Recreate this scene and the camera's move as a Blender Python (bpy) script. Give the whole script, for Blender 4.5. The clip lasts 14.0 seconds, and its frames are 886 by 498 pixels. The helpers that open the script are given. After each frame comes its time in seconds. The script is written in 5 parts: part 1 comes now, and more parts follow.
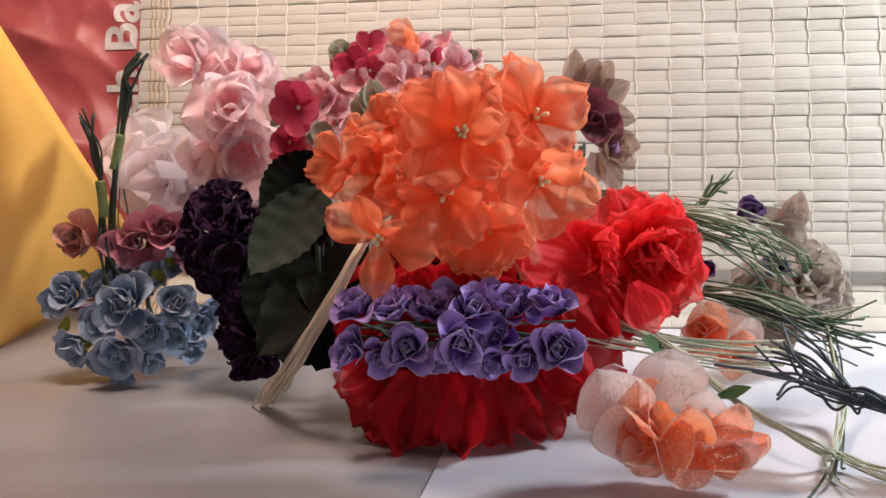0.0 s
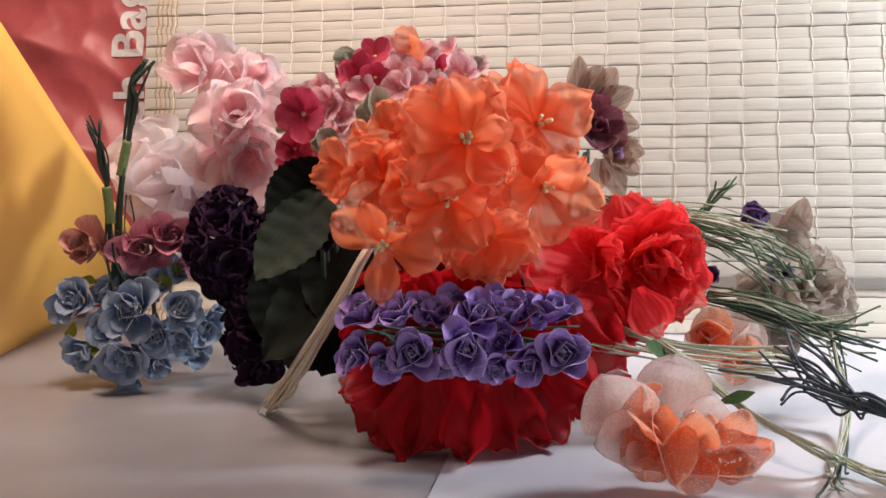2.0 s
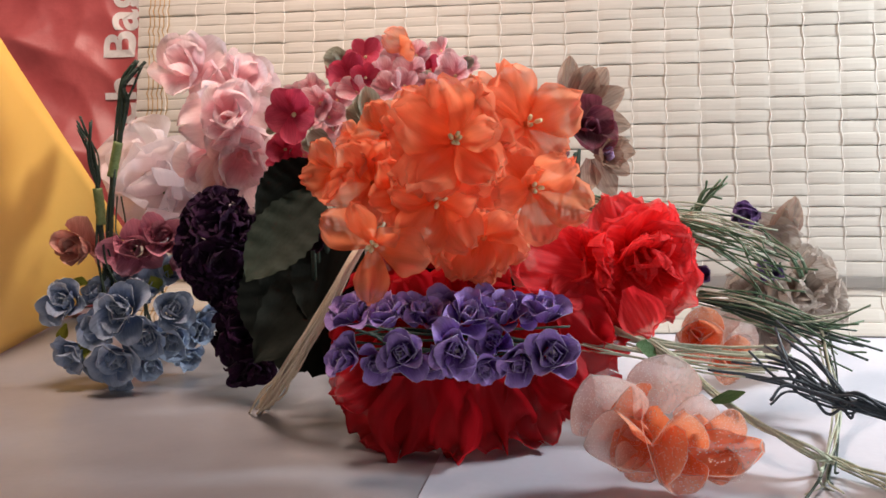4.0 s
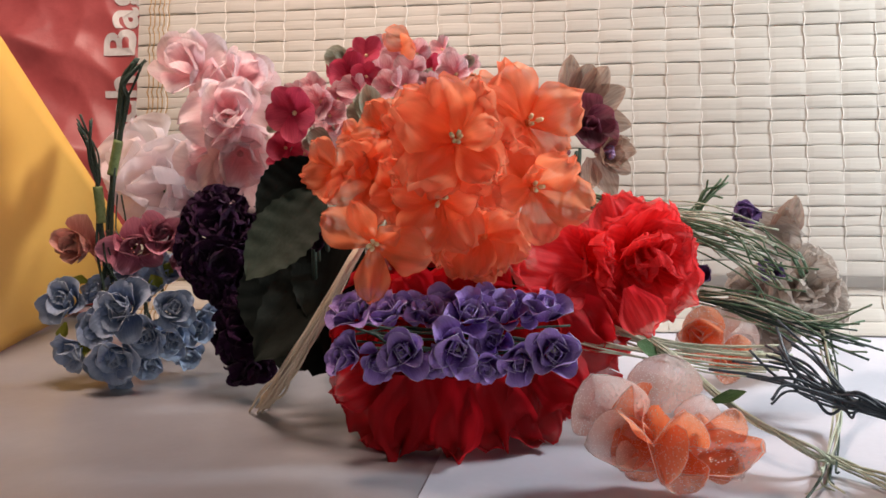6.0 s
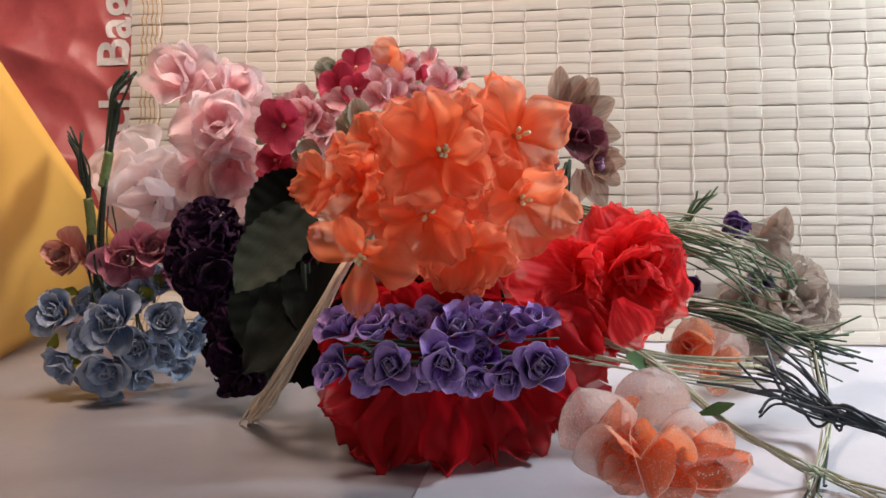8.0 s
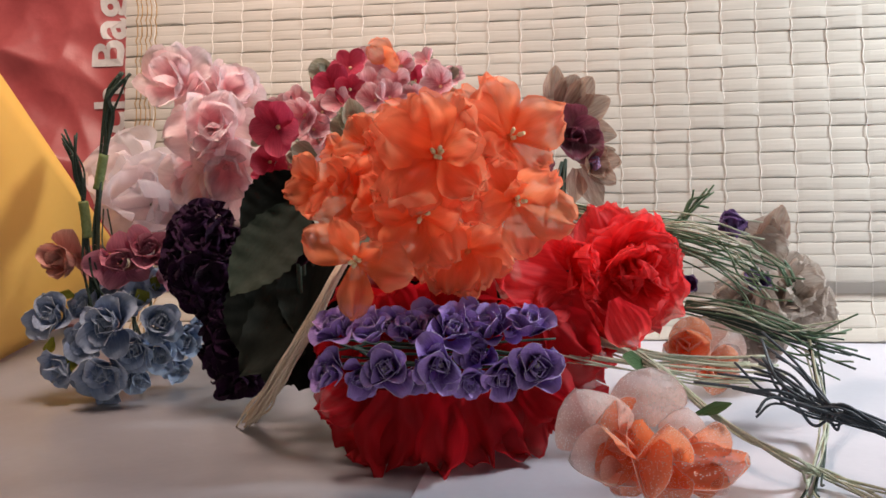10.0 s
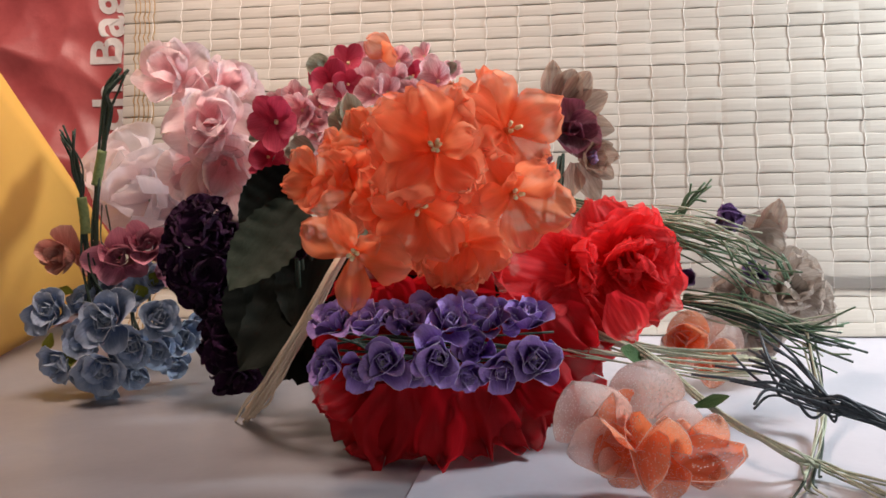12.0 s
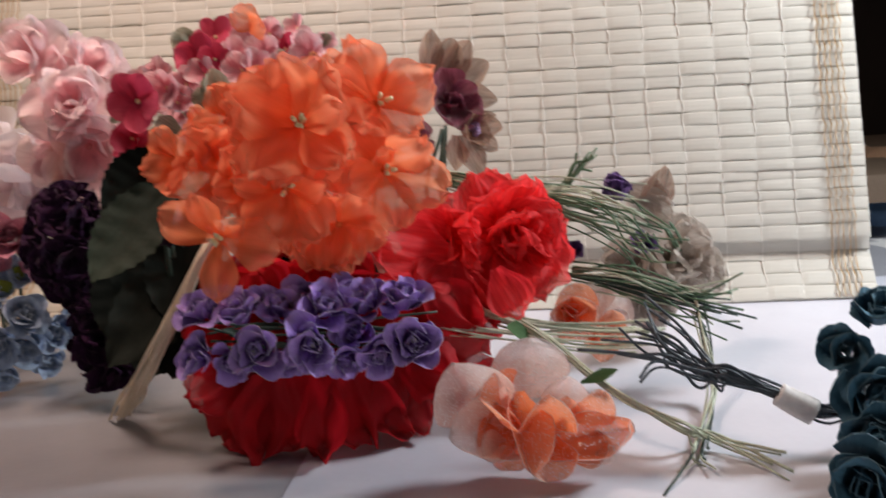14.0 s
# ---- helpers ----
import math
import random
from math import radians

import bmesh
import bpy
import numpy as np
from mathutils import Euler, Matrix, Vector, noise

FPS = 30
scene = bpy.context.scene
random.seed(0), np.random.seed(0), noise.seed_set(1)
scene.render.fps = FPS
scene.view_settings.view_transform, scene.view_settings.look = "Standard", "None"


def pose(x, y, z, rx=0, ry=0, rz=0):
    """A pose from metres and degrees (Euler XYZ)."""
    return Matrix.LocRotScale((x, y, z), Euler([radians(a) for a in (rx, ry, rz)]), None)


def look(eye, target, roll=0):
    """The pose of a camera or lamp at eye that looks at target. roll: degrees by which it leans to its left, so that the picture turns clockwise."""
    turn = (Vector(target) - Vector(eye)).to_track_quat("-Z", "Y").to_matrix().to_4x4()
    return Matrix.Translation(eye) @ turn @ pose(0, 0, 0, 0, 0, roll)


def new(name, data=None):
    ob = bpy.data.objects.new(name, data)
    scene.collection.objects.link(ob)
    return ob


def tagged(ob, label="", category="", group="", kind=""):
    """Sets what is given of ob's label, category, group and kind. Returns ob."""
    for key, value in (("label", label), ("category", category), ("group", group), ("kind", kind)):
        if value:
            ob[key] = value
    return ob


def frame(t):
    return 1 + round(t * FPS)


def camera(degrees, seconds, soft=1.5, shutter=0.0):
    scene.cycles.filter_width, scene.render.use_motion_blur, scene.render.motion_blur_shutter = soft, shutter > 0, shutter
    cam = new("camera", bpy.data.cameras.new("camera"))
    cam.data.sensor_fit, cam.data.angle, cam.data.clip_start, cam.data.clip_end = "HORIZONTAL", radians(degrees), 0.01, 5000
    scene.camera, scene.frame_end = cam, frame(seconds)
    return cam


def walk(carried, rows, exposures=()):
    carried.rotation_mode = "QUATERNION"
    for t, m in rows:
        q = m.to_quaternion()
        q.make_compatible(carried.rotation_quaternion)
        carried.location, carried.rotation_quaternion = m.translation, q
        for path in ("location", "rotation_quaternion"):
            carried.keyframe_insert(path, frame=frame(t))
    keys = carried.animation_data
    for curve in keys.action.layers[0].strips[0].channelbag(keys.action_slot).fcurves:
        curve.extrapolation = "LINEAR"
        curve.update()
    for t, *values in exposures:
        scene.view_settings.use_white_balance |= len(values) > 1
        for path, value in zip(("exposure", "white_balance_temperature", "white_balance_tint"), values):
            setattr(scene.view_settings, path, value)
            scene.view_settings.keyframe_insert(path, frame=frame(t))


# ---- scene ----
cam = camera(46.6, 14.0, soft=1.6, shutter=0.4)
METRES, EYE, TILT, LEAN, TURN = 0.072, 0.132, -8.0, 1.0, 0.0
ROWS = [
    (0.0, 0.0, 0.0, 0.0, 0.0, 0.0, -0.0),
    (0.5, 0.0066, -0.0039, 0.0076, 0.04, -0.02, 0.04),
    (1.0, 0.0106, -0.0207, -0.02, 0.08, 0.48, 0.08),
    (1.5, -0.0066, -0.0156, -0.0036, 0.14, 0.03, -0.01),
    (2.0, 0.001, -0.0266, -0.004, 0.27, 0.36, 0.01),
    (2.5, 0.0096, -0.027, 0.0022, 0.25, 0.3, 0.03),
    (3.0, 0.0212, -0.0263, 0.0134, 0.11, 0.25, 0.14),
    (5.5, 0.0422, -0.0179, -0.0176, 0.11, 0.46, 0.21),
    (6.0, 0.0309, -0.0158, 0.0018, 0.07, 0.27, 0.09),
    (6.5, 0.038, -0.025, -0.0042, 0.1, 0.43, 0.13),
    (7.0, 0.0781, -0.0196, 0.0751, 0.1, 0.13, 0.06),
    (7.5, 0.0951, -0.0073, 0.0355, -0.1, 0.78, 0.52),
    (8.0, 0.088, -0.0176, 0.0478, 0.02, 0.5, 0.22),
    (10.5, 0.111, -0.0002, 0.0821, -0.02, 0.2, 0.7),
    (11.0, 0.0857, -0.001, 0.0927, -0.17, -0.06, 0.46),
    (11.5, 0.0945, -0.0314, 0.0459, 0.08, 0.79, 0.54),
    (12.0, 0.1125, -0.0118, 0.037, -0.08, 0.33, 0.78),
    (12.5, 0.1151, -0.0234, 0.0265, -0.15, 0.56, 0.79),
    (13.0, 0.1519, -0.0003, 0.1144, -0.37, -0.14, 0.97),
    (13.5, 0.2244, 0.0305, 0.1158, -1.18, 0.24, 1.58),
    (14.0, 0.3278, 0.2201, 0.0366, -4.7, -1.07, 2.92),
]
walk(cam, [(t, pose(0, 0, EYE, TILT, LEAN, TURN) @ pose(METRES * x, METRES * y, METRES * z, 90 + pitch, roll, yaw)) for t, x, y, z, yaw, pitch, roll in ROWS], [(0.0, -0.1), (3.0, -0.13), (7.0, -0.24), (8.0, -0.28), (13.0, -0.29), (14.0, -0.41)])

# ---- light: a white lamp high on one side, a warm room lamp on the other ----
world = bpy.data.worlds.new("world")
scene.world = world
world.use_nodes = True
world.node_tree.nodes["Background"].inputs[0].default_value = (0.75, 0.8, 0.9, 1)
world.node_tree.nodes["Background"].inputs[1].default_value = 0.1


def area_lamp(name, eye, target, size, power, colour):
    data = bpy.data.lights.new(name, "AREA")
    data.shape, data.size, data.energy, data.color = "DISK", size, power, colour
    lamp = new(name, data)
    lamp.matrix_world = look(eye, target)
    return lamp


area_lamp("white_lamp", (0.50, 0.45, 0.34), (0.12, 0.44, 0.03), 0.12, 4.0, (0.90, 0.95, 1.0))
area_lamp("warm_room_lamp", (-0.13, 0.45, 0.50), (-0.10, 0.56, 0.10), 0.16, 2.6, (1.0, 0.75, 0.64))
# Unseen soft fill from low in front, added to brighten the flower fronts.
area_lamp("front_fill", (0.62, -1.0, 0.2), (0.02, 0.5, 0.13), 0.6, 3.3, (1.0, 0.94, 0.95))


# ---- materials ----
def nodes_of(name):
    m = bpy.data.materials.new(name)
    m.use_nodes = True
    nt = m.node_tree
    return m, nt, nt.nodes["Principled BSDF"], nt.nodes["Material Output"]


def add(nt, kind, **values):
    n = nt.nodes.new(kind)
    for k, v in values.items():
        n.inputs[k.replace("_", " ")].default_value = v
    return n


def mix_colour(nt, fac, a, b, blend="MIX"):
    n = nt.nodes.new("ShaderNodeMix")
    n.data_type, n.blend_type = "RGBA", blend
    for sock, v in ((n.inputs[0], fac), (n.inputs[6], a), (n.inputs[7], b)):
        if isinstance(v, (int, float)):
            sock.default_value = v
        elif isinstance(v, tuple):
            sock.default_value = (*v, 1)
        else:
            nt.links.new(v, sock)
    return n.outputs[2]


def ramp(nt, fac, lo, hi):
    n = nt.nodes.new("ShaderNodeMapRange")
    n.inputs[1].default_value, n.inputs[2].default_value = lo, hi
    nt.links.new(fac, n.inputs[0])
    return n.outputs[0]


def noise_fac(nt, scale, detail=4, stretch=(1, 1, 1), coord="Object"):
    tc = nt.nodes.new("ShaderNodeTexCoord")
    mp = nt.nodes.new("ShaderNodeMapping")
    mp.inputs["Scale"].default_value = stretch
    nt.links.new(tc.outputs[coord], mp.inputs[0])
    n = add(nt, "ShaderNodeTexNoise", Scale=scale, Detail=detail)
    nt.links.new(mp.outputs[0], n.inputs["Vector"])
    return n.outputs["Fac"]


def bump(nt, bsdf, height, strength, distance):
    n = add(nt, "ShaderNodeBump", Strength=strength, Distance=distance)
    nt.links.new(height, n.inputs["Height"])
    nt.links.new(n.outputs[0], bsdf.inputs["Normal"])
    return n


def surface(name, a, b, rough=0.5, scale=40, stretch=(1, 1, 1), relief=0.0, grain=400, lo=0.35, hi=0.65, spec=0.5, vary=0.0, speckle=0.25):
    """An opaque surface of two colours, with fine grain relief."""
    m, nt, bsdf, out = nodes_of(name)
    col = mix_colour(nt, ramp(nt, noise_fac(nt, scale, 5, stretch), lo, hi), a, b)
    fine = noise_fac(nt, grain, 3, stretch)
    col = mix_colour(nt, speckle, col, mix_colour(nt, ramp(nt, fine, 0.3, 0.7), tuple(v * 0.6 for v in a), b))
    if vary:
        col = varied(nt, col, vary)
    nt.links.new(col, bsdf.inputs["Base Color"])
    bsdf.inputs["Roughness"].default_value = rough
    bsdf.inputs["Specular IOR Level"].default_value = spec
    if relief:
        bump(nt, bsdf, fine, 0.6, relief)
    return m


def varied(nt, col, amount):
    info = nt.nodes.new("ShaderNodeObjectInfo")
    hsv = nt.nodes.new("ShaderNodeHueSaturation")
    mr = nt.nodes.new("ShaderNodeMapRange")
    mr.inputs[3].default_value, mr.inputs[4].default_value = 1 - amount, 1 + amount
    nt.links.new(info.outputs["Random"], mr.inputs[0])
    nt.links.new(mr.outputs[0], hsv.inputs["Value"])
    nt.links.new(col, hsv.inputs["Color"])
    return hsv.outputs[0]


def petal_material(name, inner, outer, through_light=0.35, clear=0.0, rough=0.6, sheen=0.0, spec=0.3, vary=0.15, veins=0.4, coat=0.0, glitter=0.0, relief=0.35):
    """Cloth or paper petals, unit length along y: base colour to rim colour, veins along the petal, light shining through."""
    m, nt, bsdf, out = nodes_of(name)
    tc = nt.nodes.new("ShaderNodeTexCoord")
    sep = nt.nodes.new("ShaderNodeSeparateXYZ")
    nt.links.new(tc.outputs["Object"], sep.inputs[0])
    wob = noise_fac(nt, 3.0, 3)
    along = nt.nodes.new("ShaderNodeMath")
    along.operation = "MULTIPLY_ADD"
    along.inputs[1].default_value, along.inputs[2].default_value = 0.5, -0.25
    nt.links.new(wob, along.inputs[0])
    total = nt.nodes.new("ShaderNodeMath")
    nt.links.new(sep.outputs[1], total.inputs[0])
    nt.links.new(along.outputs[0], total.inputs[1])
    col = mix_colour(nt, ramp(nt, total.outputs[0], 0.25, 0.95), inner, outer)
    streak = noise_fac(nt, 5.0, 4, (5, 0.5, 0.5))
    col = mix_colour(nt, veins, col, mix_colour(nt, ramp(nt, streak, 0.35, 0.65), tuple(v * 0.55 for v in inner), outer))
    col = varied(nt, col, vary)
    nt.links.new(col, bsdf.inputs["Base Color"])
    bsdf.inputs["Roughness"].default_value = rough
    bsdf.inputs["Specular IOR Level"].default_value = spec
    bsdf.inputs["Sheen Weight"].default_value = sheen
    bsdf.inputs["Coat Weight"].default_value = coat
    bsdf.inputs["Coat Roughness"].default_value = 0.25
    weave = noise_fac(nt, 26.0, 3, (2, 0.6, 1))
    bump(nt, bsdf, weave, relief, 0.02)
    sheer = nt.nodes.new("ShaderNodeBsdfTranslucent")
    nt.links.new(col, sheer.inputs[0])
    mixed = add(nt, "ShaderNodeMixShader", Fac=through_light)
    nt.links.new(bsdf.outputs[0], mixed.inputs[1])
    nt.links.new(sheer.outputs[0], mixed.inputs[2])
    last = mixed
    if clear:
        see = nt.nodes.new("ShaderNodeBsdfTransparent")
        gauze = nt.nodes.new("ShaderNodeMapRange")
        gauze.inputs[1].default_value, gauze.inputs[2].default_value = 0.2, 1.0
        gauze.inputs[3].default_value, gauze.inputs[4].default_value = clear * 0.55, clear
        nt.links.new(total.outputs[0], gauze.inputs[0])
        m2 = nt.nodes.new("ShaderNodeMixShader")
        nt.links.new(gauze.outputs[0], m2.inputs[0])
        nt.links.new(last.outputs[0], m2.inputs[1])
        nt.links.new(see.outputs[0], m2.inputs[2])
        last = m2
    if glitter:
        vor = add(nt, "ShaderNodeTexVoronoi", Scale=34.0)
        nt.links.new(tc.outputs["Object"], vor.inputs["Vector"])
        sp = nt.nodes.new("ShaderNodeSeparateColor")
        nt.links.new(vor.outputs["Color"], sp.inputs[0])
        pick = ramp(nt, sp.outputs[0], 1 - glitter, 1 - glitter + 0.02)
        dot = ramp(nt, vor.outputs["Distance"], 0.45, 0.3)
        both = nt.nodes.new("ShaderNodeMath")
        both.operation = "MULTIPLY"
        nt.links.new(pick, both.inputs[0])
        nt.links.new(dot, both.inputs[1])
        flake = add(nt, "ShaderNodeBsdfAnisotropic", Roughness=0.65)
        flake.inputs["Color"].default_value = (0.95, 0.93, 0.9, 1)
        geo = nt.nodes.new("ShaderNodeNewGeometry")
        tilt = nt.nodes.new("ShaderNodeVectorMath")
        tilt.operation = "SUBTRACT"
        nt.links.new(vor.outputs["Color"], tilt.inputs[0])
        tilt.inputs[1].default_value = (0.5, 0.5, 0.5)
        lean = nt.nodes.new("ShaderNodeVectorMath")
        lean.operation = "SCALE"
        lean.inputs["Scale"].default_value = 0.7
        nt.links.new(tilt.outputs[0], lean.inputs[0])
        total_normal = nt.nodes.new("ShaderNodeVectorMath")
        total_normal.operation = "ADD"
        nt.links.new(geo.outputs["Normal"], total_normal.inputs[0])
        nt.links.new(lean.outputs[0], total_normal.inputs[1])
        unit = nt.nodes.new("ShaderNodeVectorMath")
        unit.operation = "NORMALIZE"
        nt.links.new(total_normal.outputs[0], unit.inputs[0])
        nt.links.new(unit.outputs[0], flake.inputs["Normal"])
        m3 = nt.nodes.new("ShaderNodeMixShader")
        nt.links.new(both.outputs[0], m3.inputs[0])
        nt.links.new(last.outputs[0], m3.inputs[1])
        nt.links.new(flake.outputs[0], m3.inputs[2])
        last = m3
    nt.links.new(last.outputs[0], out.inputs["Surface"])
    return m


MAT_TABLE = surface("white_laminate", (0.26, 0.26, 0.285), (0.36, 0.36, 0.385), 0.32, 9, relief=0.0002, grain=150, lo=0.3, hi=0.7, spec=0.45, speckle=0.06)
MAT_SHEET = surface("white_paper", (0.56, 0.56, 0.62), (0.63, 0.63, 0.69), 0.4, 12, relief=0.0001, grain=300, spec=0.4, speckle=0.06)
MAT_FLOOR = surface("floor_board_brown", (0.12, 0.08, 0.05), (0.18, 0.12, 0.08), 0.6, 6)
# Wall paint darkened: the dim of the unlit room is put into its colour.
MAT_UNLIT_WALL = surface("shade_darkened_wall", (0.05, 0.035, 0.03), (0.07, 0.05, 0.04), 0.8, 5)
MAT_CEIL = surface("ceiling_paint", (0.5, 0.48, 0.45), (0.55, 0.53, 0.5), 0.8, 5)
MAT_SLAT = surface("pale_slat", (0.53, 0.505, 0.445), (0.59, 0.565, 0.5), 0.55, 30, (0.5, 6, 6), relief=0.0001, grain=160, vary=0.06, spec=0.3, speckle=0.1)
MAT_THREAD = surface("pale_thread", (0.78, 0.75, 0.68), (0.86, 0.83, 0.77), 0.8, 200)
MAT_THREAD_BROWN = surface("tan_thread", (0.45, 0.28, 0.12), (0.55, 0.36, 0.17), 0.8, 200)
MAT_BAG = surface("red_bag_paper", (0.46, 0.085, 0.09), (0.56, 0.125, 0.125), 0.42, 18, relief=0.0003, grain=250, speckle=0.12)
MAT_PRINT = surface("white_print", (0.72, 0.7, 0.68), (0.8, 0.78, 0.76), 0.5, 90)
MAT_YELLOW = surface("yellow_card", (0.8, 0.43, 0.085), (0.86, 0.49, 0.11), 0.4, 8, relief=0.00005, grain=300, speckle=0.03)
MAT_WIRE_DARK = surface("dark_green_wire", (0.012, 0.03, 0.02), (0.035, 0.065, 0.045), 0.6, 900, relief=0.0003, grain=1500)
MAT_WIRE_GREEN = surface("green_wire", (0.06, 0.13, 0.07), (0.14, 0.22, 0.12), 0.6, 900, relief=0.0003, grain=1500)
MAT_WIRE_PALE = surface("pale_green_wire", (0.42, 0.47, 0.34), (0.6, 0.62, 0.48), 0.7, 900, relief=0.0003, grain=1500)
MAT_WIRE_BLUE = surface("blue_black_wire", (0.025, 0.04, 0.055), (0.06, 0.08, 0.1), 0.5, 900, relief=0.0003, grain=1500)
MAT_TAPE = surface("green_tape", (0.13, 0.19, 0.06), (0.2, 0.27, 0.1), 0.55, 500, relief=0.0003, grain=900)
MAT_TUBE = surface("white_tape", (0.7, 0.68, 0.66), (0.8, 0.78, 0.76), 0.6, 300, relief=0.0002, grain=700)
MAT_CORD = surface("cream_fibre", (0.82, 0.7, 0.52), (0.9, 0.8, 0.64), 0.85, 700, (1, 1, 1), relief=0.0004, grain=1400)
MAT_GOLD = surface("gold_bead", (0.88, 0.74, 0.36), (0.94, 0.87, 0.58), 0.3, 800)
MAT_PALEBEAD = surface("pale_bead", (0.6, 0.5, 0.5), (0.75, 0.68, 0.66), 0.3, 800)
MAT_VIOLETBEAD = surface("violet_bead", (0.2, 0.1, 0.25), (0.4, 0.28, 0.45), 0.3, 800)
MAT_CALYX = surface("green_calyx", (0.1, 0.17, 0.05), (0.2, 0.28, 0.08), 0.6, 500)
MAT_ORANGECORE = surface("orange_core", (0.7, 0.12, 0.02), (0.8, 0.2, 0.04), 0.6, 500)
MAT_PINKCORE = surface("pink_core", (0.7, 0.3, 0.3), (0.8, 0.45, 0.45), 0.6, 500)
MAT_LILACEDGE = surface("lilac_paper_edge", (0.72, 0.67, 0.86), (0.82, 0.78, 0.92), 0.7, 500)
MAT_BLUEEDGE = surface("pale_blue_paper_edge", (0.62, 0.7, 0.78), (0.7, 0.77, 0.83), 0.7, 500)
MAT_TEALEDGE = surface("teal_paper_edge", (0.08, 0.16, 0.2), (0.14, 0.24, 0.28), 0.7, 500)
MAT_DARKCORE = surface("dark_core", (0.03, 0.01, 0.03), (0.05, 0.02, 0.04), 0.7, 500)
MAT_BLUECLOTH = surface("blue_cloth", (0.16, 0.32, 0.6), (0.25, 0.42, 0.7), 0.8, 20)
MAT_BROWNCLOTH = surface("brown_cloth", (0.25, 0.13, 0.07), (0.32, 0.18, 0.1), 0.8, 20)

PM_ORANGE = petal_material("orange_organza", (1.0, 0.26, 0.09), (1.0, 0.41, 0.24), 0.66, 0.28, 0.85, spec=0.1, vary=0.1, veins=0.1, relief=0.05)
PM_ORANGEHEM = petal_material("orange_organza_hem", (1.0, 0.24, 0.07), (1.0, 0.36, 0.17), 0.6, 0.2, 0.6, vary=0.1, veins=0.05)
PM_CLEARHEM = petal_material("clear_organza_hem", (0.95, 0.74, 0.68), (0.95, 0.86, 0.83), 0.55, 0.25, 0.3, spec=0.5, vary=0.05, veins=0.05)
PM_PINK = petal_material("pink_satin", (0.99, 0.64, 0.68), (1.0, 0.86, 0.88), 0.6, 0.0, 0.2, spec=0.8, coat=0.8, vary=0.08, veins=0.2)
PM_WHITE = petal_material("white_tulle", (0.9, 0.8, 0.82), (0.92, 0.87, 0.9), 0.55, 0.2, 0.3, vary=0.05, veins=0.1, relief=0.08)
PM_RED = petal_material("red_silk", (0.88, 0.025, 0.04), (1.0, 0.085, 0.09), 0.55, 0.2, 0.6, spec=0.2, vary=0.15, veins=0.3, relief=0.15)
PM_DEEPRED = petal_material("deep_red_silk", (0.45, 0.005, 0.012), (0.66, 0.015, 0.025), 0.4, 0.16, 0.6, spec=0.2, vary=0.2, veins=0.12, relief=0.12)
# Purple and blue petals: paler rims, and the heart's shade put into inner colour.
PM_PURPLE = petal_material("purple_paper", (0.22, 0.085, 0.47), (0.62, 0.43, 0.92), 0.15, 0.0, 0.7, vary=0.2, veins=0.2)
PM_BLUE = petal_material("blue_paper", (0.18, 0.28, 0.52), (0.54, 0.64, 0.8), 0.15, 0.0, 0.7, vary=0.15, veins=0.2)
PM_TEAL = petal_material("teal_paper", (0.03, 0.085, 0.125), (0.08, 0.2, 0.28), 0.1, 0.0, 0.6, vary=0.25, veins=0.3)
PM_DARK = petal_material("dark_purple_velvet", (0.022, 0.006, 0.022), (0.04, 0.011, 0.042), 0.03, 0.0, 0.85, sheen=0.05, spec=0.1, vary=0.3, veins=0.4)
PM_SMALLRED = petal_material("crimson_velvet", (0.58, 0.025, 0.08), (0.74, 0.09, 0.17), 0.35, 0.0, 0.6, sheen=0.2, vary=0.2, veins=0.3)
PM_SMALLPINK = petal_material("striped_pink_satin", (0.9, 0.28, 0.35), (1.0, 0.82, 0.84), 0.35, 0.0, 0.35, vary=0.15, veins=0.4)
PM_SAGE = petal_material("sage_green_bud", (0.32, 0.34, 0.23), (0.54, 0.54, 0.43), 0.25, 0.0, 0.5, vary=0.15)
PM_MAUVE = petal_material("brown_mauve_organza", (0.3, 0.12, 0.1), (0.52, 0.36, 0.25), 0.4, 0.25, 0.5, vary=0.15, veins=0.4)
PM_PLUM = petal_material("plum_organza", (0.17, 0.03, 0.06), (0.33, 0.09, 0.14), 0.3, 0.15, 0.5, vary=0.15, veins=0.4)
PM_TAUPE = petal_material("taupe_organza", (0.5, 0.39, 0.33), (0.67, 0.58, 0.5), 0.35, 0.25, 0.6, vary=0.15, veins=0.4)
PM_VIOLET = petal_material("violet_satin", (0.1, 0.04, 0.18), (0.25, 0.14, 0.36), 0.15, 0.0, 0.35, vary=0.15, spec=0.6)
PM_PEACH = petal_material("orange_glitter_organza", (0.98, 0.25, 0.08), (0.99, 0.48, 0.3), 0.6, 0.2, 0.4, vary=0.1, veins=0.15, glitter=0.35)
PM_CLEAR = petal_material("clear_glitter_organza", (0.93, 0.6, 0.48), (0.9, 0.84, 0.81), 0.45, 0.26, 0.35, vary=0.06, veins=0.1, glitter=0.5)
PM_ROSEPINK = petal_material("dusty_pink_paper", (0.5, 0.14, 0.24), (0.74, 0.34, 0.42), 0.2, 0.0, 0.6, vary=0.2, veins=0.3)
PM_SALMON = petal_material("salmon_paper", (0.7, 0.25, 0.22), (0.85, 0.5, 0.42), 0.2, 0.0, 0.6, vary=0.15, veins=0.3)
PM_LEAF = petal_material("dark_leaf_cloth", (0.012, 0.018, 0.012), (0.026, 0.036, 0.023), 0.05, 0.0, 0.65, spec=0.15, vary=0.3, veins=0.2, relief=0.06)
